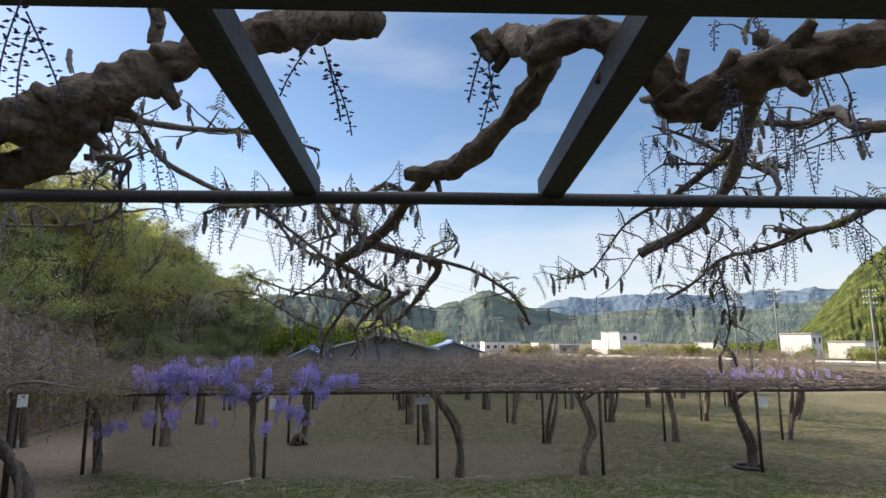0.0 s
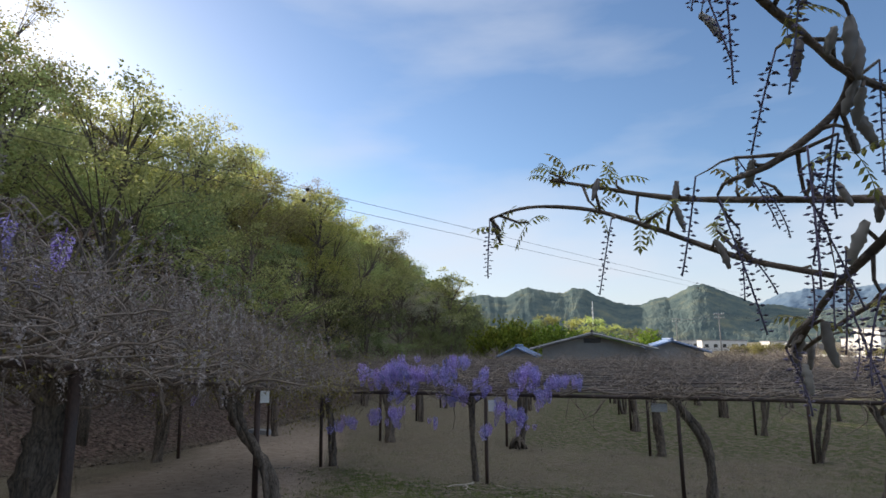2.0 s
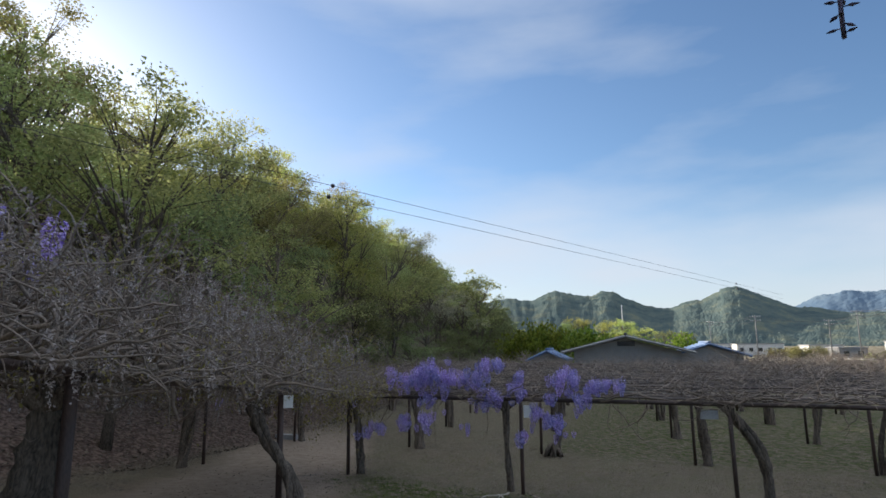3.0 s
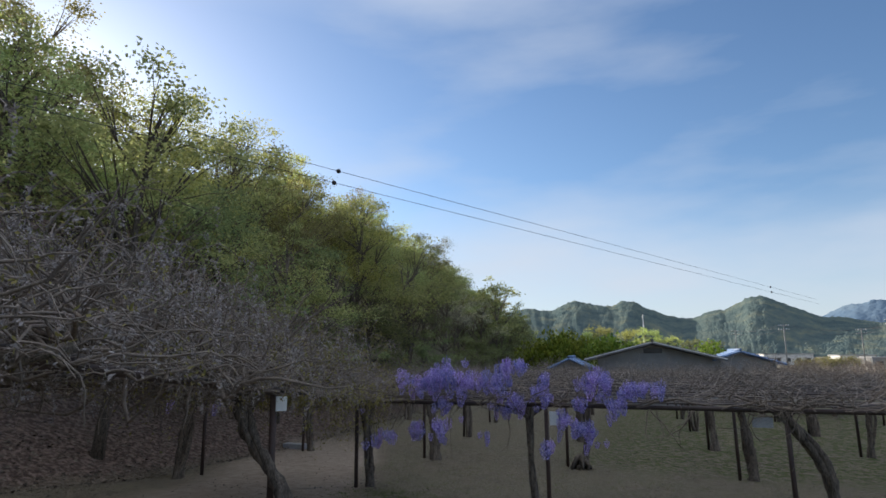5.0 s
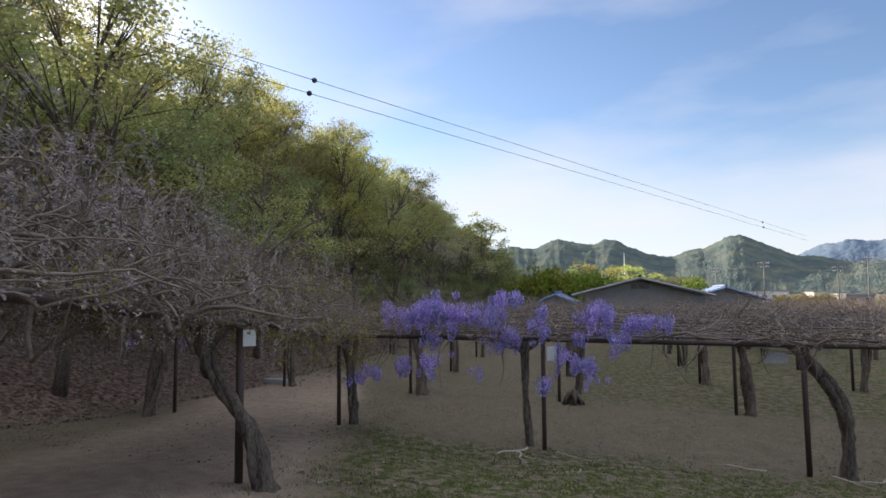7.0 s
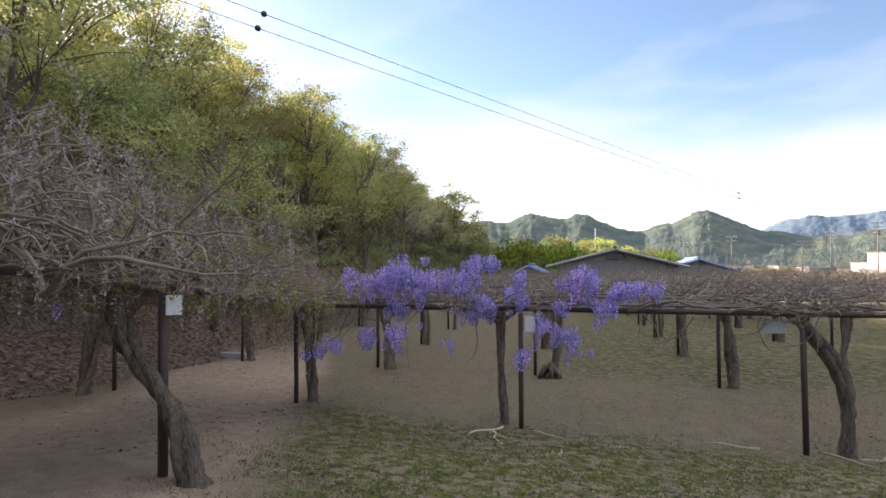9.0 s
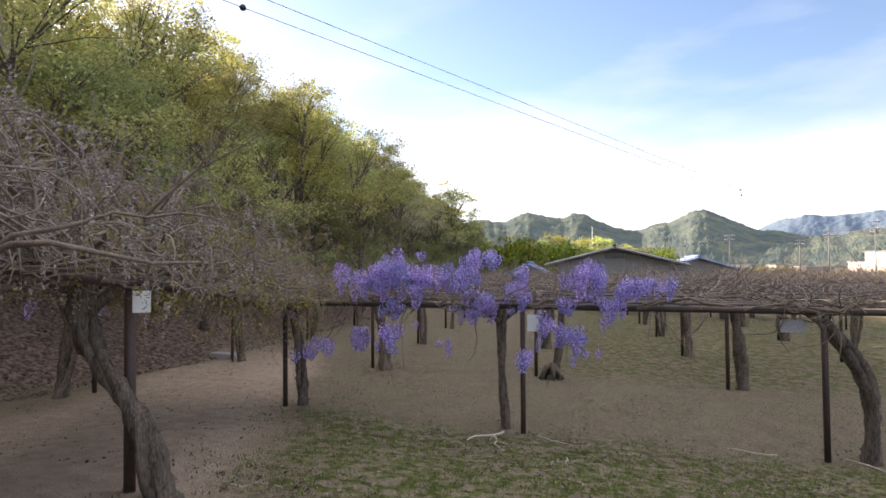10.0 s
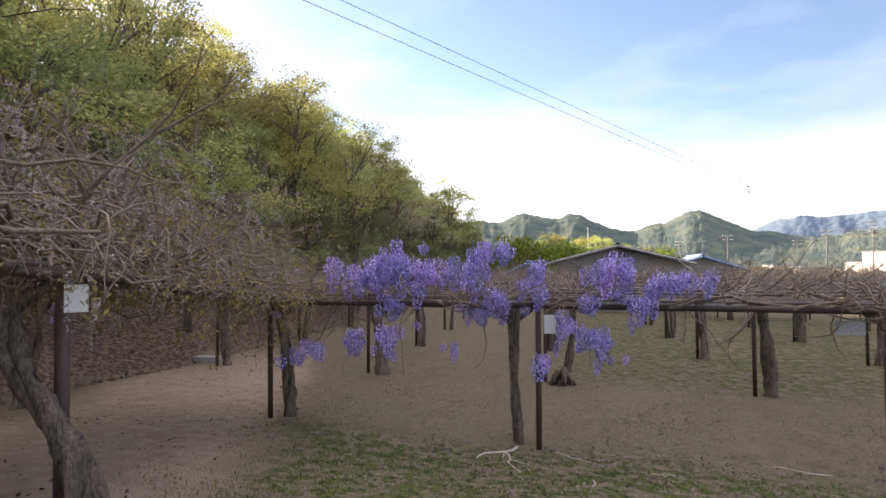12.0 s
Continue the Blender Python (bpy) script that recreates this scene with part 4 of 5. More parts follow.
def bud_raceme(seed, length):
    """A thin hanging stem with small dark buds along it."""
    rr = random.Random(seed)
    g = Geo()
    n = 8
    sway = rr.uniform(-0.25, 0.25)
    pts = [Vector((sway * length * math.sin(k / n * 1.6), 0.1 * sway * length * k / n, -length * k / n)) for k in range(n + 1)]
    g.tube(pts, [0.0016] * (n + 1), 4)
    m = int(length / 0.0055)
    for k in range(m):
        t = 0.12 + 0.88 * k / m
        i = min(n - 1, int(t * n))
        p = pts[i].lerp(pts[i + 1], t * n - i)
        a = k * 2.4
        d = Vector((math.cos(a), math.sin(a), -0.15)).normalized()
        s = 1.1 - 0.55 * t
        g.tube([p, p + d * 0.007 * s], [0.0006, 0.0006], 3, False)
        g.tube([p + d * 0.006 * s, p + d * 0.010 * s, p + d * 0.017 * s], [0.0007, 0.0032 * s, 0.0006], 4)
    return g.mesh("bud_raceme", DARKBUD)


def leaf_sprig(seed):
    state = random.getstate()
    random.seed(seed)
    g = Geo()
    for s in range(3):
        d = (rvec() + Vector((0, 0, 0.6))).normalized()
        p = Vector((0, 0, 0))
        for k in range(5):
            q = p + d * 0.014
            g.tube([p, q], [0.001, 0.0009], 3, False)
            p, d = q, (d + Vector((0, 0, -0.22))).normalized()
            side = d.cross(Vector((0, 0, 1))).normalized()
            for w in (-1, 1):
                g.leaf(p, (side * w + Vector((0, 0, -0.7))).normalized() * 0.024, d * 0.005)
        g.leaf(p, d * 0.026, side * 0.006)
    random.setstate(state)
    return g.mesh("leaf_sprig", YOUNG, False)


SPINDLES = [spindle(80 + k, l, r) for k, (l, r) in enumerate(((0.05, 0.006), (0.06, 0.0065), (0.07, 0.007), (0.04, 0.0055)))]
BUD_RACEMES = [bud_raceme(90 + k, l) for k, l in enumerate((0.10, 0.14, 0.18, 0.12, 0.22))]
SPRIGS = [leaf_sprig(100 + k) for k in range(4)]
random.seed(41)
for name, pts in VINES.items():
    path = smooth_path([(*[a - b for a, b in zip(p[:3], base)], p[3]) for p in pts], 14 if pts[0][3] > 0.024 else 6)
    g = Geo()
    thick = max(p[3] for p in pts)
    radii = []
    for q in path:
        r = max(0.001, q[3])
        radii.append(r * (1 + (0.3 if thick > 0.006 else 0.12) * noise.noise(Vector(q[:3]) * 24)))
    old = name in ("A", "A2", "A5", "B", "B1", "C", "C2")
    g.tube([q[:3] for q in path], radii, 18 if old else 8, True, 0.5 if old else 0.25, 34.0 if old else 60.0)
    limb = part("limb", g, OLD_BARK if old else VINE, old_vine)
    # knots and cut stubs
    if thick > 0.006:
        for k in range(7 if thick > 0.024 else 3):
            q = random.choice(path[1:-1])
            d = rvec()
            s = Geo()
            s.tube([Vector(q[:3]), Vector(q[:3]) + d * q[3] * 1.5, Vector(q[:3]) + d * (q[3] * 1.6 + 0.02)], [q[3] * 0.6, q[3] * 0.42, q[3] * 0.3], 8, True, 0.7, 60.0)
            part("stub", s, OLD_BARK if thick > 0.024 else VINE, old_vine)
    if name in ("A", "A2", "B", "B1", "C", "C2", "A5"):
        continue
    for q in path[2:]:
        if q[3] > 0.012 and random.random() < 0.75:
            continue
        at = Vector(q[:3])
        if random.random() < (0.3 if name in ("D", "E", "E2", "F", "G", "H", "H2", "G2") else 0.5):
            continue
        for _ in range(1):
            kind = random.random()
            spur = Geo()
            d = (rvec() + Vector((0, 0, 0.3))).normalized()
            e = at + d * rnd(0.015, 0.06)
            if kind < 0.40:
                ob = part("bud", random.choice(SPINDLES), BUD, old_vine)
                k = 0.55 if name[0] == "A" else 0.78
                ob.scale = (k, k, k)
            elif kind < 0.72:
                ob = part("bud_raceme", random.choice(BUD_RACEMES), DARKBUD, old_vine)
            elif kind < 0.93:
                ob = part("leaf_sprig", random.choice(SPRIGS), YOUNG, old_vine)
            else:
                continue
            spur.tube([at, at.lerp(e, 0.6) + rvec() * 0.006, e], [0.0028, 0.0022, 0.0016], 5)
            part("spur", spur, VINE, old_vine)
            ob.location = e
            if kind >= 0.72 or name in ("V3", "V4"):
                ob.scale = (0.6, 0.6, 0.6)
            elif kind >= 0.40:
                ob.scale = (0.72, 0.72, 0.72)
            ob.rotation_euler = (rnd(-0.35, 0.35), rnd(-0.35, 0.35), rnd(0, 6.28))
    # thin side shoots that end in buds
    for q in path[3:]:
        if q[3] > 0.016 or random.random() < (0.62 if name[0] in "DEFGH" else 0.86) or name in ("V3", "V4", "V7"):
            continue
        s = Geo()
        ends = twig(s, Vector(q[:3]), (rnd(-1, 1), rnd(-0.6, 0.6), rnd(-0.4, 0.9)), rnd(0.08, 0.2), 0.0028, 0.04, 0.35, 6, 5, 0)
        part("shoot", s, VINE, old_vine)
        for e in (ends[3], ends[-1]):
            me = random.choice(BUD_RACEMES[:4] if random.random() < 0.7 else SPINDLES)
            ob = part("bud_raceme" if me in BUD_RACEMES else "bud", me, DARKBUD, old_vine)
            ob.location = e
            ob.scale = (0.65, 0.65, 0.65)
            ob.rotation_euler = (rnd(-0.35, 0.35), rnd(-0.35, 0.35), rnd(0, 6.28))
tip_raceme = part("bud_raceme", BUD_RACEMES[2], DARKBUD, old_vine)
tip_raceme.location = Vector(VINES["V4"][-1][:3]) - base
tip_raceme.scale = (0.7, 0.7, 0.55)
# a few that hang from the beam
for x, y, z, k in ((-1.39, -0.68, 3.56, 3), (-1.255, -0.67, 3.56, 0), (-1.03, -0.65, 3.56, 3), (-1.62, -0.68, 3.58, 1)):
    for s in range(3):
        ob = part("bud_raceme", BUD_RACEMES[k], BUD, old_vine)
        ob.location = Vector((x + s * 0.004, y, z - s * 0.012)) - base
        ob.scale = (0.55, 0.55, 0.5)
        ob.rotation_euler = (rnd(-0.3, 0.3), rnd(-0.3, 0.3), rnd(0, 6.28))


# ---- signs and small things of the park ----
def sign(x, y, z, w, h, label, turn=0.0, mat=WHITE):
    root = thing("name_board", label, "sign", (x, y, z))
    root.rotation_euler = (0, 0, turn)
    bevelled("board", (-w / 2, -0.006, -h / 2), (w / 2, 0.006, h / 2), mat, root, 0.002)
    for s in (-1, 1):
        g = Geo()
        g.tube([(s * w * 0.4, 0, h * 0.45), (s * w * 0.4, 0.02, h * 0.6)], [0.003, 0.003], 5)
        part("wire_tie", g, WIRE, root)


sign(-7.4, 8.98, 2.36, 0.15, 0.2, "small white name board tied beside a trellis post", 0.8)
sign(-4.37, 13.72, 1.79, 0.17, 0.26, "small white name board tied beside a trellis post", 0.1)
sign(-0.68, 13.9, 1.82, 0.34, 0.18, "grey name board hanging at the trellis edge", 0.05, CONCRETE)
sign(8.4, 13.9, 1.71, 0.26, 0.24, "small white name board tied beside a trellis post", -0.1)

block = thing("concrete_block", "pale grey concrete block at the foot of a post", "block", (-13.9, 19.1, height(-13.9, 19.1)))
bevelled("body", (-0.4, -0.15, -0.05), (0.4, 0.15, 0.16), CONCRETE, block, 0.015)

edging = thing("tree_edging", "round black plastic edging about a trunk foot", "edging", (8.2, 14.4, height(8.2, 14.4)))
g = Geo()
g.tube([(0.36 * math.cos(a * 0.2618), 0.36 * math.sin(a * 0.2618), 0.05) for a in range(25)], [0.05] * 25, 6, False)
part("ring", g, STEEL, edging)
stump = thing("root_stump", "dark gnarled stump of a vine at a trunk foot", "stump", (-4.45, 18.45, height(-4.45, 18.45)))
random.seed(50)
for k in range(15):
    a, h, w = rnd(0, 6.28), rnd(0.16, 0.42), rnd(0.12, 0.3)
    g = Geo()
    c, q = math.cos(a), math.sin(a) * 0.8
    g.tube([(0.06 * c, 0.06 * q, h), (w * 0.7 * c + rnd(-0.04, 0.04), w * 0.7 * q, h - rnd(0.02, 0.1)), (w * c, w * q, h * 0.45), (w * rnd(0.7, 1.3) * c, w * q, -0.03)], [0.05, rnd(0.04, 0.07), rnd(0.03, 0.06), 0.025], 7, True, 0.9)
    part("root", g, BARK, stump)

random.seed(51)


def fallen_branch(x, y, a, length, r, label):
    z = height(x, y)
    root = thing("fallen_branch", label, "branch", (x, y, z), "branches on the ground")
    g = Geo()
    pts = []
    for k in range(7):
        t = k / 6
        px, py = math.cos(a) * length * t + 0.06 * math.sin(t * 7), math.sin(a) * length * t + 0.05 * math.cos(t * 9)
        pts.append((px, py, height(x + px, y + py) - z + r * 0.7))
    g.tube(pts, [r * (1 - 0.6 * k / 6) for k in range(7)], 6)
    part("stick", g, DRY, root)
    g = Geo()
    g.tube([pts[2], Vector(pts[2]) + Vector((math.cos(a + 0.7), math.sin(a + 0.7), 0.02)) * length * 0.35], [r * 0.6, r * 0.25], 5)
    part("fork", g, DRY, root)


for x, y, a, l, r in ((-4.85, 13.75, 4.0, 0.75, 0.024), (-5.0, 13.5, -1.2, 0.85, 0.018), (-4.3, 13.7, -0.5, 0.6, 0.01), (-3.8, 12.6, -1.9, 0.55, 0.012), (0.0, 14.0, -0.9, 0.9, 0.02),
                      (0.4, 13.8, 0.4, 0.8, 0.014), (-0.9, 13.9, 2.8, 0.7, 0.012), (-9.5, 13.6, 3.9, 0.7, 0.01), (5.5, 14.2, 0.9, 0.7, 0.012), (-7.0, 9.6, 0.4, 0.6, 0.01), (-3.1, 13.2, 0.2, 0.3, 0.008)):
    fallen_branch(x, y, a, l, r, "dry pale branch lying on the grass")

# low shoots that hang out under the trellis edge
random.seed(52)
for x, z in ((-1.9, 1.35), (-0.9, 1.2), (-0.2, 1.45), (-2.5, 1.6), (-6.4, 1.75), (-5.3, 1.7), (3.2, 1.55), (6.5, 1.6), (1.8, 1.6), (-7.6, 1.3)):
    root = thing("hanging_shoot", "thin bare wisteria shoot hanging below the trellis", "shoot", (x, 13.8, 2.0), "hanging shoots")
    for k in range(3):
        g = Geo()
        twig(g, (rnd(-0.1, 0.1), 0, 0), (rnd(-0.8, 0.8), rnd(-0.7, -0.1), z - 2.0), rnd(0.7, 1.2), 0.012, 0.02, 0.5, 9, 6, 0)
        part("stem", g, VINE, root)

# rounded bare heads over the posts of the front row
heads = Geo()
for i in range(-2, 6):
    for j in range(0, 5):
        x, y = node(i, j)
        for k in range(58 if j == 0 else 26):
            p = (x + random.gauss(0, 0.7), y + random.gauss(0, 0.45), 2.05 + rnd(0, 0.2))
            twig(heads, p, (rnd(-0.8, 0.8), rnd(-0.8, 0.6), rnd(0.1, 1.2)), rnd(0.4, 1.15), rnd(0.005, 0.012), rnd(0.03, 0.2), 0.45, 7, 4, 1)
tagged(new("vine_heads", heads.mesh("vine_heads", VINE)), "knotty bare wisteria shoots above the posts", "vines", kind="stuff")

# long vines wound along the front beam
random.seed(54)
for k in range(26):
    x0 = -12.5 + k * 1.0
    root = thing("trained_vine", "brown wisteria stem wound along the front beam", "vine", (x0, 13.85, 2.05), "vines along the beam")
    ph, r, n = rnd(0, 6.28), rnd(0.012, 0.03), 14
    g = Geo()
    l = rnd(1.5, 3.0)
    g.tube([(l * q / n, 0.07 * math.sin(ph + q * 0.7) + rnd(-0.02, 0.02), 0.05 + 0.06 * math.cos(ph + q * 0.7) + rnd(-0.02, 0.05)) for q in range(n + 1)], [r * (1 - 0.5 * q / n) for q in range(n + 1)], 7, True, 0.4)
    part("stem", g, VINE, root)
    for m in range(3):
        s = Geo()
        twig(s, (l * rnd(0.1, 0.9), 0, 0.06), (rnd(-0.8, 0.8), rnd(-0.9, 0.2), rnd(-0.2, 0.9)), rnd(0.4, 0.9), 0.009, 0.02, 0.5, 8, 5, 0)
        part("shoot", s, VINE, root)

# ---- grass and leaf litter ----
random.seed(53)
blades, dead, chips = Geo(), Geo(), Geo()
for k in range(170000):
    x, y = rnd(-10, 9), 8.2 + 9.5 * random.random() ** 1.6
    if random.random() > grass_mask(x, y) * (0.12 + 0.88 * (noise.noise((x * 1.3, y * 1.3, 8)) + 0.6 * noise.noise((x * 4.3, y * 4.3, 5)) > -0.05)):
        continue
    d = Vector((rnd(-0.6, 0.6), rnd(-0.6, 0.6), 1)).normalized() * rnd(0.02, 0.06)
    blades.leaf(Vector((x, y, height(x, y) - 0.005)), d, Vector((rnd(-1, 1), rnd(-1, 1), 0)) * 0.006)
for k in range(46000):
    x, y = rnd(-14, 10), 9.5 + 14 * random.random() ** 1.3
    if path_mask(x, y) > 0.4 and random.random() < 0.8:
        continue
    if noise.noise((x * 0.5, y * 0.5, 12)) < rnd(-0.5, 0.35):
        continue
    a = rnd(0, 6.28)
    dead.leaf(Vector((x, y, height(x, y) + 0.008)), Vector((math.cos(a), math.sin(a), rnd(0, 0.35))) * rnd(0.03, 0.075), Vector((-math.sin(a), math.cos(a), rnd(-0.2, 0.4))) * rnd(0.01, 0.024))
for k in range(16000):
    y = rnd(6, 32)
    x = foot(y) + 0.3 - 8 * random.random() ** 1.5
    a = rnd(0, 6.28)
    chips.leaf(Vector((x, y, height(x, y) + 0.01)), Vector((math.cos(a), math.sin(a), rnd(0, 0.5))) * rnd(0.04, 0.13), Vector((-math.sin(a), math.cos(a), rnd(-0.3, 0.5))) * rnd(0.015, 0.04))
tagged(new("grass", blades.mesh("grass", GRASS, False)), "short thin green grass in patches", "grass", kind="stuff")
tagged(new("fallen_leaves", dead.mesh("fallen_leaves", LITTER, False)), "small dry fallen leaves scattered on the earth", "leaves", kind="stuff")
tagged(new("bank_litter", chips.mesh("bank_litter", LITTER, False)), "thick dry brown leaf litter on the wooded bank", "leaves", kind="stuff")

# ---- hut and buildings ----
def house(x, y, w, d, eave, ridge_z, label, wall_mat, roof_mat, over=0.6, vent=True, turn=0.0, rows=0, name="hut"):
    """A gabled house whose gable faces -y."""
    root = thing(name, label, "house", (x, y, height(x, y)))
    root.rotation_euler = (0, 0, turn)
    g = Geo()
    z_at = lambda q: ridge_z - (ridge_z - eave) * abs(q) / (w / 2 + over)
    i = len(g.v)
    top_w = z_at(w / 2) - 0.1
    for yy in (0, d):
        g.v += [(-w / 2, yy, -0.2), (w / 2, yy, -0.2), (w / 2, yy, top_w), (0, yy, ridge_z - 0.1), (-w / 2, yy, top_w)]
    g.f += [(0, 1, 2, 3, 4), (9, 8, 7, 6, 5), (1, 6, 7, 2), (4, 9, 5, 0), (2, 7, 8, 3), (3, 8, 9, 4)]
    part("wall", g, wall_mat, root, smooth=False)
    for s in (-1, 1):
        g = Geo()
        e = s * (w / 2 + over)
        g.v += [(0, -over, ridge_z), (e, -over, eave), (e, d + over, eave), (0, d + over, ridge_z), (0, -over, ridge_z + 0.12), (e, -over, eave + 0.12), (e, d + over, eave + 0.12), (0, d + over, ridge_z + 0.12)]
        g.f += [(0, 3, 2, 1), (4, 5, 6, 7), (0, 1, 5, 4), (1, 2, 6, 5), (2, 3, 7, 6)]
        slope = part("roof", g, roof_mat, root, smooth=False)
        n = max(8, int(w / 0.45))
        for k in range(n + 1):
            t = k / n
            q = Geo()
            q.tube([(e * t, -over, ridge_z + 0.13 - (ridge_z - eave) * t), (e * t, d + over, ridge_z + 0.13 - (ridge_z - eave) * t)], [0.035, 0.035], 5)
            part("tile_course", q, roof_mat, slope, smooth=False)
        q = Geo()
        q.tube([(0, -over - 0.03, ridge_z + 0.02), (e, -over - 0.03, eave + 0.02)], [0.08, 0.08], 4)
        part("fascia", q, CONCRETE if vent else roof_mat, root, "pale grey fascia board" if vent else "", smooth=False)
    g = Geo()
    g.tube([(0, -over - 0.08, ridge_z + 0.16), (0, d + over, ridge_z + 0.16)], [0.1, 0.1], 8)
    part("ridge_cap", g, roof_mat, root)
    if vent:
        bevelled("gable_vent", (-0.55, -0.06, ridge_z - 0.62), (0.55, -0.01, ridge_z - 0.32), GLASS, root, 0.01)
        for s in (-1, 1):
            bevelled("window", (s * 2.2 - 0.7, -0.05, 0.9), (s * 2.2 + 0.7, -0.01, 1.9), GLASS, root, 0.01)
    for k in range(rows):
        xx = -w / 2 + (k + 0.5) * w / rows
        bevelled("window", (xx - 0.45, -0.08, eave * 0.45), (xx + 0.45, -0.02, eave * 0.45 + 1.0), GLASS, root, 0.01)
    return root


house(-2.45, 40.5, 6.7, 7.0, 2.75, 3.8, "low dark-roofed wooden hut with a pale gable", WALL, ROOF, 0.75)
house(3.4, 48.4, 4.6, 6.0, 2.4, 3.3, "small hut with a grey-blue tiled roof", WALL, BLUE, 0.5, False)
house(-8.2, 45.0, 2.6, 3.0, 2.0, 2.75, "little shed with a pale blue sheet roof", WALL, BLUE, 0.3, False)


def block_house(x, y, w, d, h, label, rows, cols, turn=0.0, name="building", mat=PLASTER):
    root = thing(name, label, "building", (x, y, -0.1), "buildings of the valley")
    root.rotation_euler = (0, 0, turn)
    bevelled("wall", (-w / 2, 0, 0), (w / 2, d, h), mat, root, 0.05)
    bevelled("roof", (-w / 2 - 0.2, -0.2, h), (w / 2 + 0.2, d + 0.2, h + 0.25), CONCRETE, root, 0.04)
    for r in range(rows):
        for c in range(cols):
            cx, cz = -w / 2 + (c + 0.5) * w / cols, h * (r + 0.5) / rows
            pane = bevelled("window", (cx - 0.55, -0.06, cz - 0.5), (cx + 0.55, 0.01, cz + 0.55), GLASS, root, 0.02)
            bevelled("sill", (cx - 0.65, -0.14, cz - 0.6), (cx + 0.65, -0.005, cz - 0.51), CONCRETE, pane, 0.01)


block_house(60.2, 148.4, 7.0, 7.4, 5.8, "two-storey white building across the valley", 2, 2, 0.33)
block_house(46.6, 177.2, 8.4, 5.6, 2.8, "long low white building", 1, 4, 0.2)
block_house(35.2, 198.7, 13.0, 7.4, 3.2, "long low white shed with a red sign board", 1, 5, 0.05)
block_house(69.2, 179.1, 9.3, 7.4, 3.7, "white house among trees", 1, 3, 0.4)
block_house(28.0, 224.6, 7.4, 7.4, 3.3, "pale house far across the valley", 1, 3)
block_house(80.2, 105.8, 5.6, 5.6, 4.8, "white house below the wooded hill", 2, 2, 0.6)
block_house(93.5, 108.0, 8.4, 6.5, 3.3, "low white house below the wooded hill", 1, 4, 0.6)
block_house(79.9, 137.8, 7.4, 5.6, 3.0, "low pale house beside the road", 1, 3, 0.5)
block_house(42.0, 142.9, 5.6, 4.7, 2.4, "grey shed beside the road", 1, 2, 0.2, mat=CONCRETE)
block_house(79.3, 187.8, 14.9, 7.4, 3.3, "long pale workshop far across the valley", 1, 6, 0.4)

# white guard rail along the valley road
rail = thing("guard_rail", "long white guard rail along the valley road", "guard rail", (49.2, 92.1, height(49.2, 92.1)))
g = Geo()
ends = [Vector((31.2, 124.4, 0.62)), Vector((49.2, 92.1, 0.62)), Vector((63.9, 66.1, 0.62)), (Vector((86.1, 39.2, 0.62)))]
g.tube([e - Vector((49.2, 92.1, 0)) for e in ends], [0.16] * 4, 6)
part("beam", g, WHITE, rail)
for k in range(24):
    t = k / 23 * 2.999
    p = ends[int(t)].lerp(ends[int(t) + 1], t - int(t)) - Vector((49.2, 92.1, 0))
    g = Geo()
    g.tube([(p.x, p.y + 0.2, -0.2), (p.x, p.y + 0.2, 0.6)], [0.06, 0.06], 6)
    part("post", g, POLE, rail)

road_mesh = Geo()
r0, r1 = [Vector((28.1, 132.8, 0.06)), Vector((50.3, 94.9, 0.06)), Vector((65.9, 67.9, 0.06)), Vector((90.7, 38.6, 0.06))], Vector((3.2, 2.4, 0))
for k in range(3):
    i = len(road_mesh.v)
    for p in (r0[k], r0[k + 1], r0[k + 1] + r1, r0[k] + r1):
        road_mesh.v.append(tuple(p))
    road_mesh.f.append((i, i + 1, i + 2, i + 3))
tagged(new("road", road_mesh.mesh("road", CONCRETE)), "pale grey valley road behind a white guard rail", "road", kind="structure")


def pole(x, y, h, arms, label="grey concrete utility pole with cross arms and insulators", tank=True):
    root = thing("utility_pole", label, "utility pole", (x, y, height(x, y)), "utility poles")
    g = Geo()
    g.tube([(0, 0, -0.3), (0, 0, h)], [0.13, 0.085], 10)
    part("shaft", g, POLE, root)
    for k in range(arms):
        z = h - 0.35 - 0.75 * k
        arm = bevelled("cross_arm", (-0.95, -0.05, z - 0.05), (0.95, 0.05, z + 0.05), POLE, root, 0.01)
        for s in (-0.85, -0.45, 0.45, 0.85):
            q = Geo()
            q.tube([(s, 0, z + 0.05), (s, 0, z + 0.13), (s, 0, z + 0.24)], [0.05, 0.07, 0.04], 7)
            part("insulator", q, WHITE, arm)
    if tank:
        g = Geo()
        g.tube([(0.32, 0, h - 3.0), (0.32, 0, h - 2.1)], [0.22, 0.22], 10)
        part("transformer", g, POLE, root)
    return Vector((x, y, h))


tops = [pole(53.5, 146.4, 12.5, 4), pole(38.3, 143.4, 8.4, 2, tank=False), pole(51.6, 75.8, 11.0, 3), pole(48.2, 80.2, 9.8, 2, tank=False), pole(57.4, 66.0, 9.9, 3), pole(21.0, 125.8, 8.8, 2, tank=False), pole(40.3, 133.2, 9.8, 2, tank=False), pole(68.5, 53.5, 9.8, 3), pole(17.7, 166.2, 9.3, 2, tank=False)]


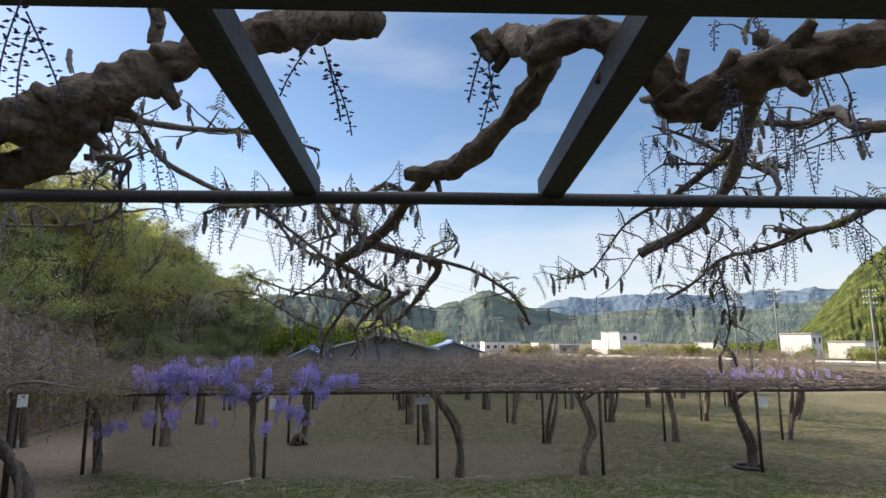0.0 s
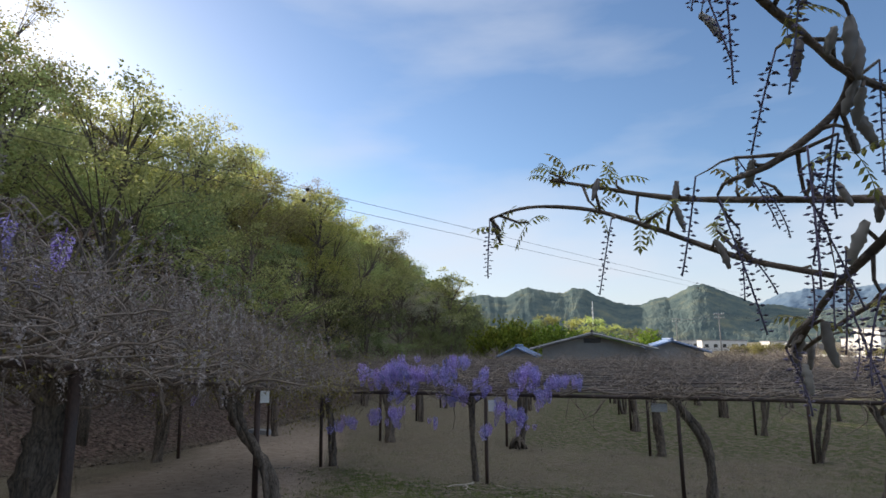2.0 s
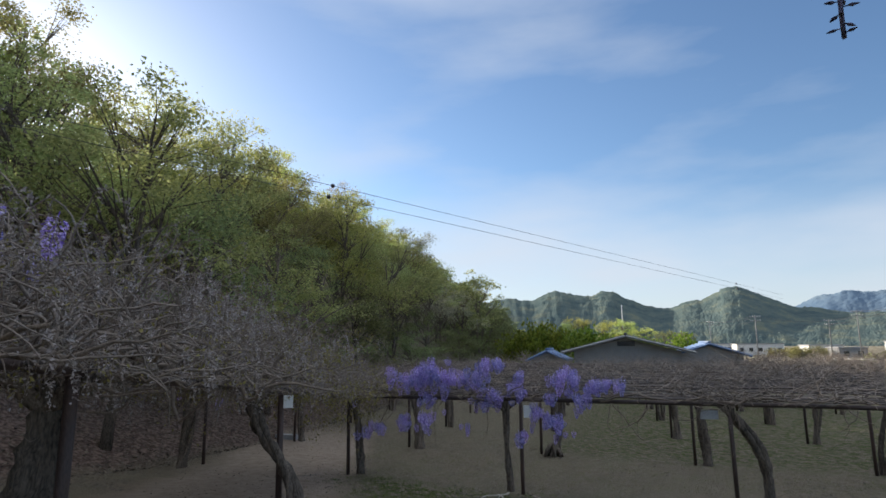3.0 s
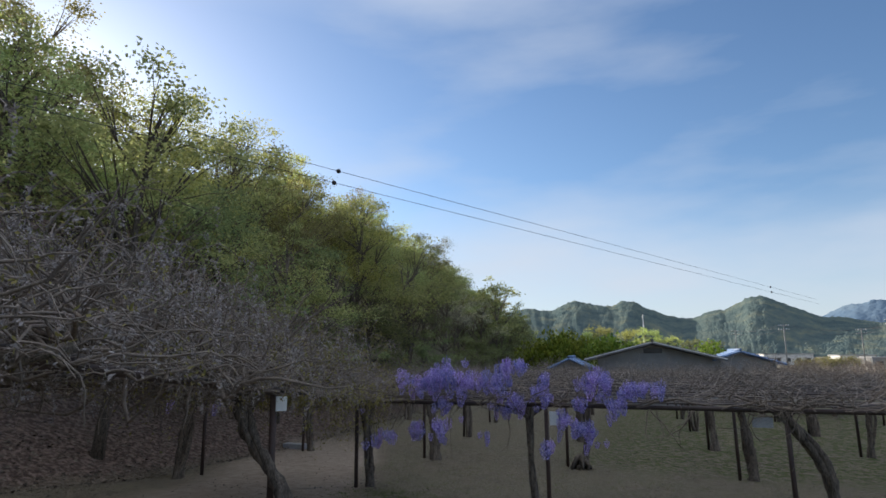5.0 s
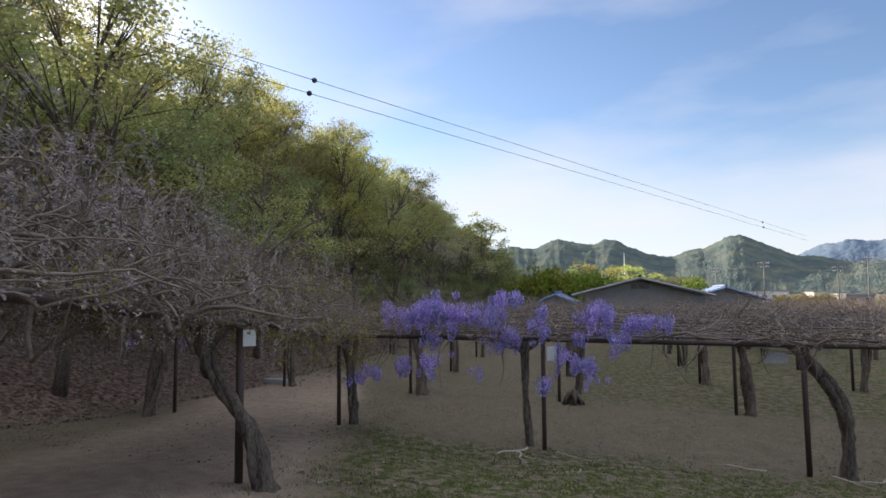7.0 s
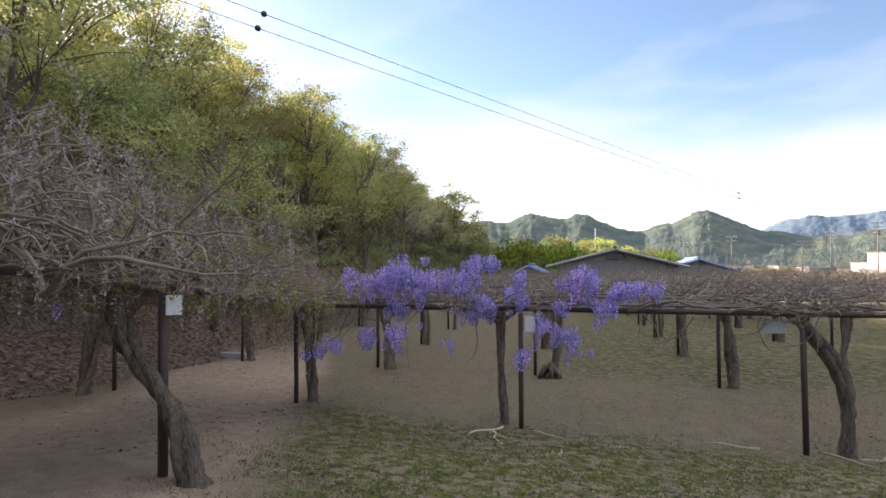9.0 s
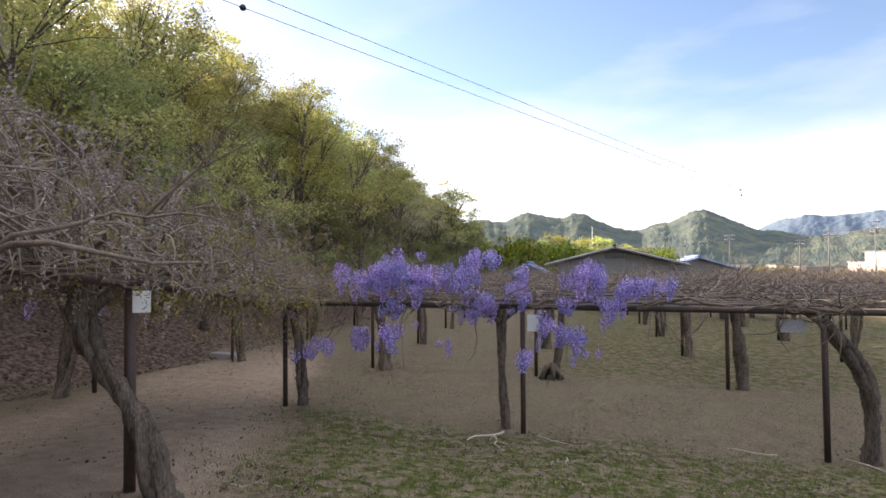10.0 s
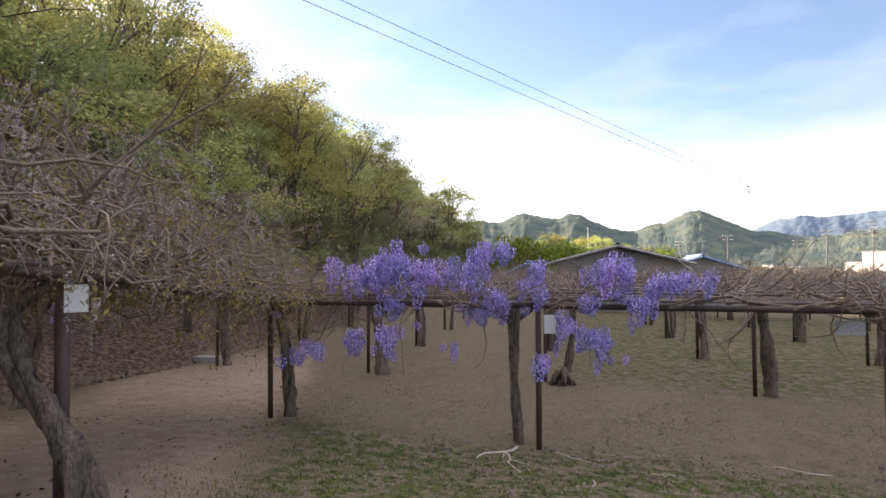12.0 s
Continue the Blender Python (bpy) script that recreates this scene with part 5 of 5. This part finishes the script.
def wire(a, b, sag, r, label, name="power_line", balls=()):
    a, b = Vector(a), Vector(b)
    root = thing(name, label, "cable", a, "overhead cables")
    g = Geo()
    pts = [a.lerp(b, k / 24) - a + Vector((0, 0, -sag * 4 * (k / 24) * (1 - k / 24))) for k in range(25)]
    g.tube(pts, [r] * 25, 5)
    part("strand", g, WIRE, root)
    for t in balls:
        p = pts[int(t * 24)].lerp(pts[min(24, int(t * 24) + 1)], t * 24 - int(t * 24))
        s = Geo()
        s.tube([p + Vector((0, 0, q * 0.05)) for q in (-1, -0.7, 0, 0.7, 1)], [0.012, 0.04, 0.055, 0.04, 0.012], 8)
        part("marker_ball", s, STEEL, root, "small black marker ball")


for dy, dz in ((0.0, 0.0), (-0.17, -0.31)):
    wire((-16.23, -3.58 + dy, 7.04 + dz), (8.57, 48.23 + dy, 6.77 + dz), 0.0, 0.006, "thin dark cable with a black ball strung above the trellis", balls=(0.3077, 0.8205))
for a, b in ((4, 2), (4, 7), (2, 1), (1, 5), (5, 8), (0, 1), (3, 6)):
    for dz, dx in ((-0.3, 0.8), (-0.3, -0.8), (-1.05, 0.4)):
        wire(tops[a] + Vector((dx, 0, dz)), tops[b] + Vector((dx, 0, dz)), 0.6, 0.02, "power line between utility poles")
mast = thing("radio_mast", "tall red and white mast on the mountain slope", "mast", (-12.8, 880, 18))
for k in range(6):
    g = Geo()
    g.tube([(0, 0, k * 7.0), (0, 0, k * 7.0 + 7.0)], [1.3 - 0.15 * k, 1.2 - 0.15 * k], 8)
    part("segment", g, WHITE, mast)

# ---- hedges, bare and leafy trees beyond the trellis ----
random.seed(61)


def bush_mesh(seed, n, size, mat):
    random.seed(seed)
    g = Geo()
    lobes = [(Vector((rnd(-1, 1), rnd(-0.6, 0.6), rnd(0.3, 0.9))), rnd(0.45, 0.8)) for _ in range(9)]
    for k in range(n):
        c, r = random.choice(lobes)
        p = c + rvec() * r * random.random() ** 0.4
        p.z = abs(p.z)
        a = rvec() * size
        g.leaf(p, a, a.cross(rvec()).normalized() * size * 0.35)
    return g.mesh("foliage", mat, False)


BUSHES = [bush_mesh(71, 2600, 0.13, HEDGE), bush_mesh(72, 2600, 0.13, HEDGE)]
DARK_BUSH = bush_mesh(73, 2400, 0.13, LEAF_B)
for k in range(16):
    x, y = -14.0 + k * 1.05, 66 + rnd(-3, 3)
    root = thing("hedge_bush", "bright yellow-green hedge bush behind the hut", "bush", (x, y, 0), "hedge")
    s = rnd(1.7, 2.6) * (1.15 - 0.02 * k)
    root.scale, root.rotation_euler = (s, s, s * rnd(1.25, 1.6)), (0, 0, rnd(0, 6))
    part("foliage", random.choice(BUSHES), HEDGE, root)
for x, y, k, s in ((-8.5, 82, 0, 0.62), (-5.5, 84, 0, 0.58), (-3, 86, 2, 0.6), (-0.5, 82, 0, 0.56), (-11, 88, 1, 0.6), (2.0, 74, 4, 0.55), (4.0, 78, 4, 0.5)):
    plant(k, x, y, s, "trees behind the hut")
for k in range(22):
    x, y = 32.0 + k * 2.97 + rnd(-1, 1), 134.3 + rnd(-12, 25) + k * -2.60
    root = thing("roadside_bush", "green bush beside the valley road", "bush", (x, y, 0), "roadside bushes")
    s = rnd(1.0, 2.4)
    root.scale, root.rotation_euler = (s * 1.4, s, s), (0, 0, rnd(0, 6))
    part("foliage", random.choice((BUSHES[0], DARK_BUSH, DARK_BUSH)), LEAF_B, root)
for x, y, w in ((75.1, 88.6, 4.5), (84.0, 83.4, 3.5), (68.1, 141.4, 2.5), (94.8, 77.9, 4)):
    root = thing("clipped_hedge", "dark clipped hedge block beside the road", "hedge", (x, y, 0), "clipped hedges")
    root.scale = (w / 2, 1.4, 1.9)
    part("foliage", DARK_BUSH, LEAF_B, root)


def bare_mesh(seed, n):
    random.seed(seed)
    g = Geo()
    g.tube([(0, 0, -0.2), (0.05, 0, 0.6), (0, 0.05, 1.2)], [0.1, 0.08, 0.06], 6)
    for k in range(n):
        a = rnd(0, 6.28)
        p = Vector((0, 0, rnd(0.7, 1.2)))
        pts = twig(g, p, (math.cos(a), math.sin(a), rnd(0.2, 1.0)), rnd(0.9, 1.7), 0.024, 0.0, 0.3, 5, 3, 2)
        for q in pts[2:]:
            twig(g, q, (math.cos(a), math.sin(a), rnd(0.1, 1.2)), rnd(0.4, 0.8), 0.011, 0.02, 0.45, 4, 3, 1)
    return g.mesh("twiggy_crown", TWIG)


BARES = [bare_mesh(75, 34), bare_mesh(76, 30)]
random.seed(62)
for k in range(70):
    y = rnd(37, 100)
    x = rnd(-12 if y > 47 else 4.5, 8 + y * 0.6)
    if -8 < x < 5.5 and y < 58:
        continue
    root = thing("bare_shrub", "bare grey-brown shrub among the vines of the valley", "shrub", (x, y, height(x, y)), "bare shrubs")
    s = rnd(0.8, 1.25)
    root.scale, root.rotation_euler = (s * 1.2, s * 1.2, s), (0, 0, rnd(0, 6))
    part("twiggy_crown", random.choice(BARES), TWIG, root)
for x, y, s in ((2.8, 37.0, 1.3), (4.5, 38.5, 1.2), (6.0, 37.0, 1.15), (-8.4, 39.5, 0.8), (-9.6, 38.5, 1.0)):
    root = thing("bare_shrub", "wide bare grey-pink shrub beside the hut", "shrub", (x, y, height(x, y)), "bare shrubs")
    root.scale, root.rotation_euler = (s * 1.3, s * 1.3, s), (0, 0, x)
    part("twiggy_crown", random.choice(BARES), TWIG, root)
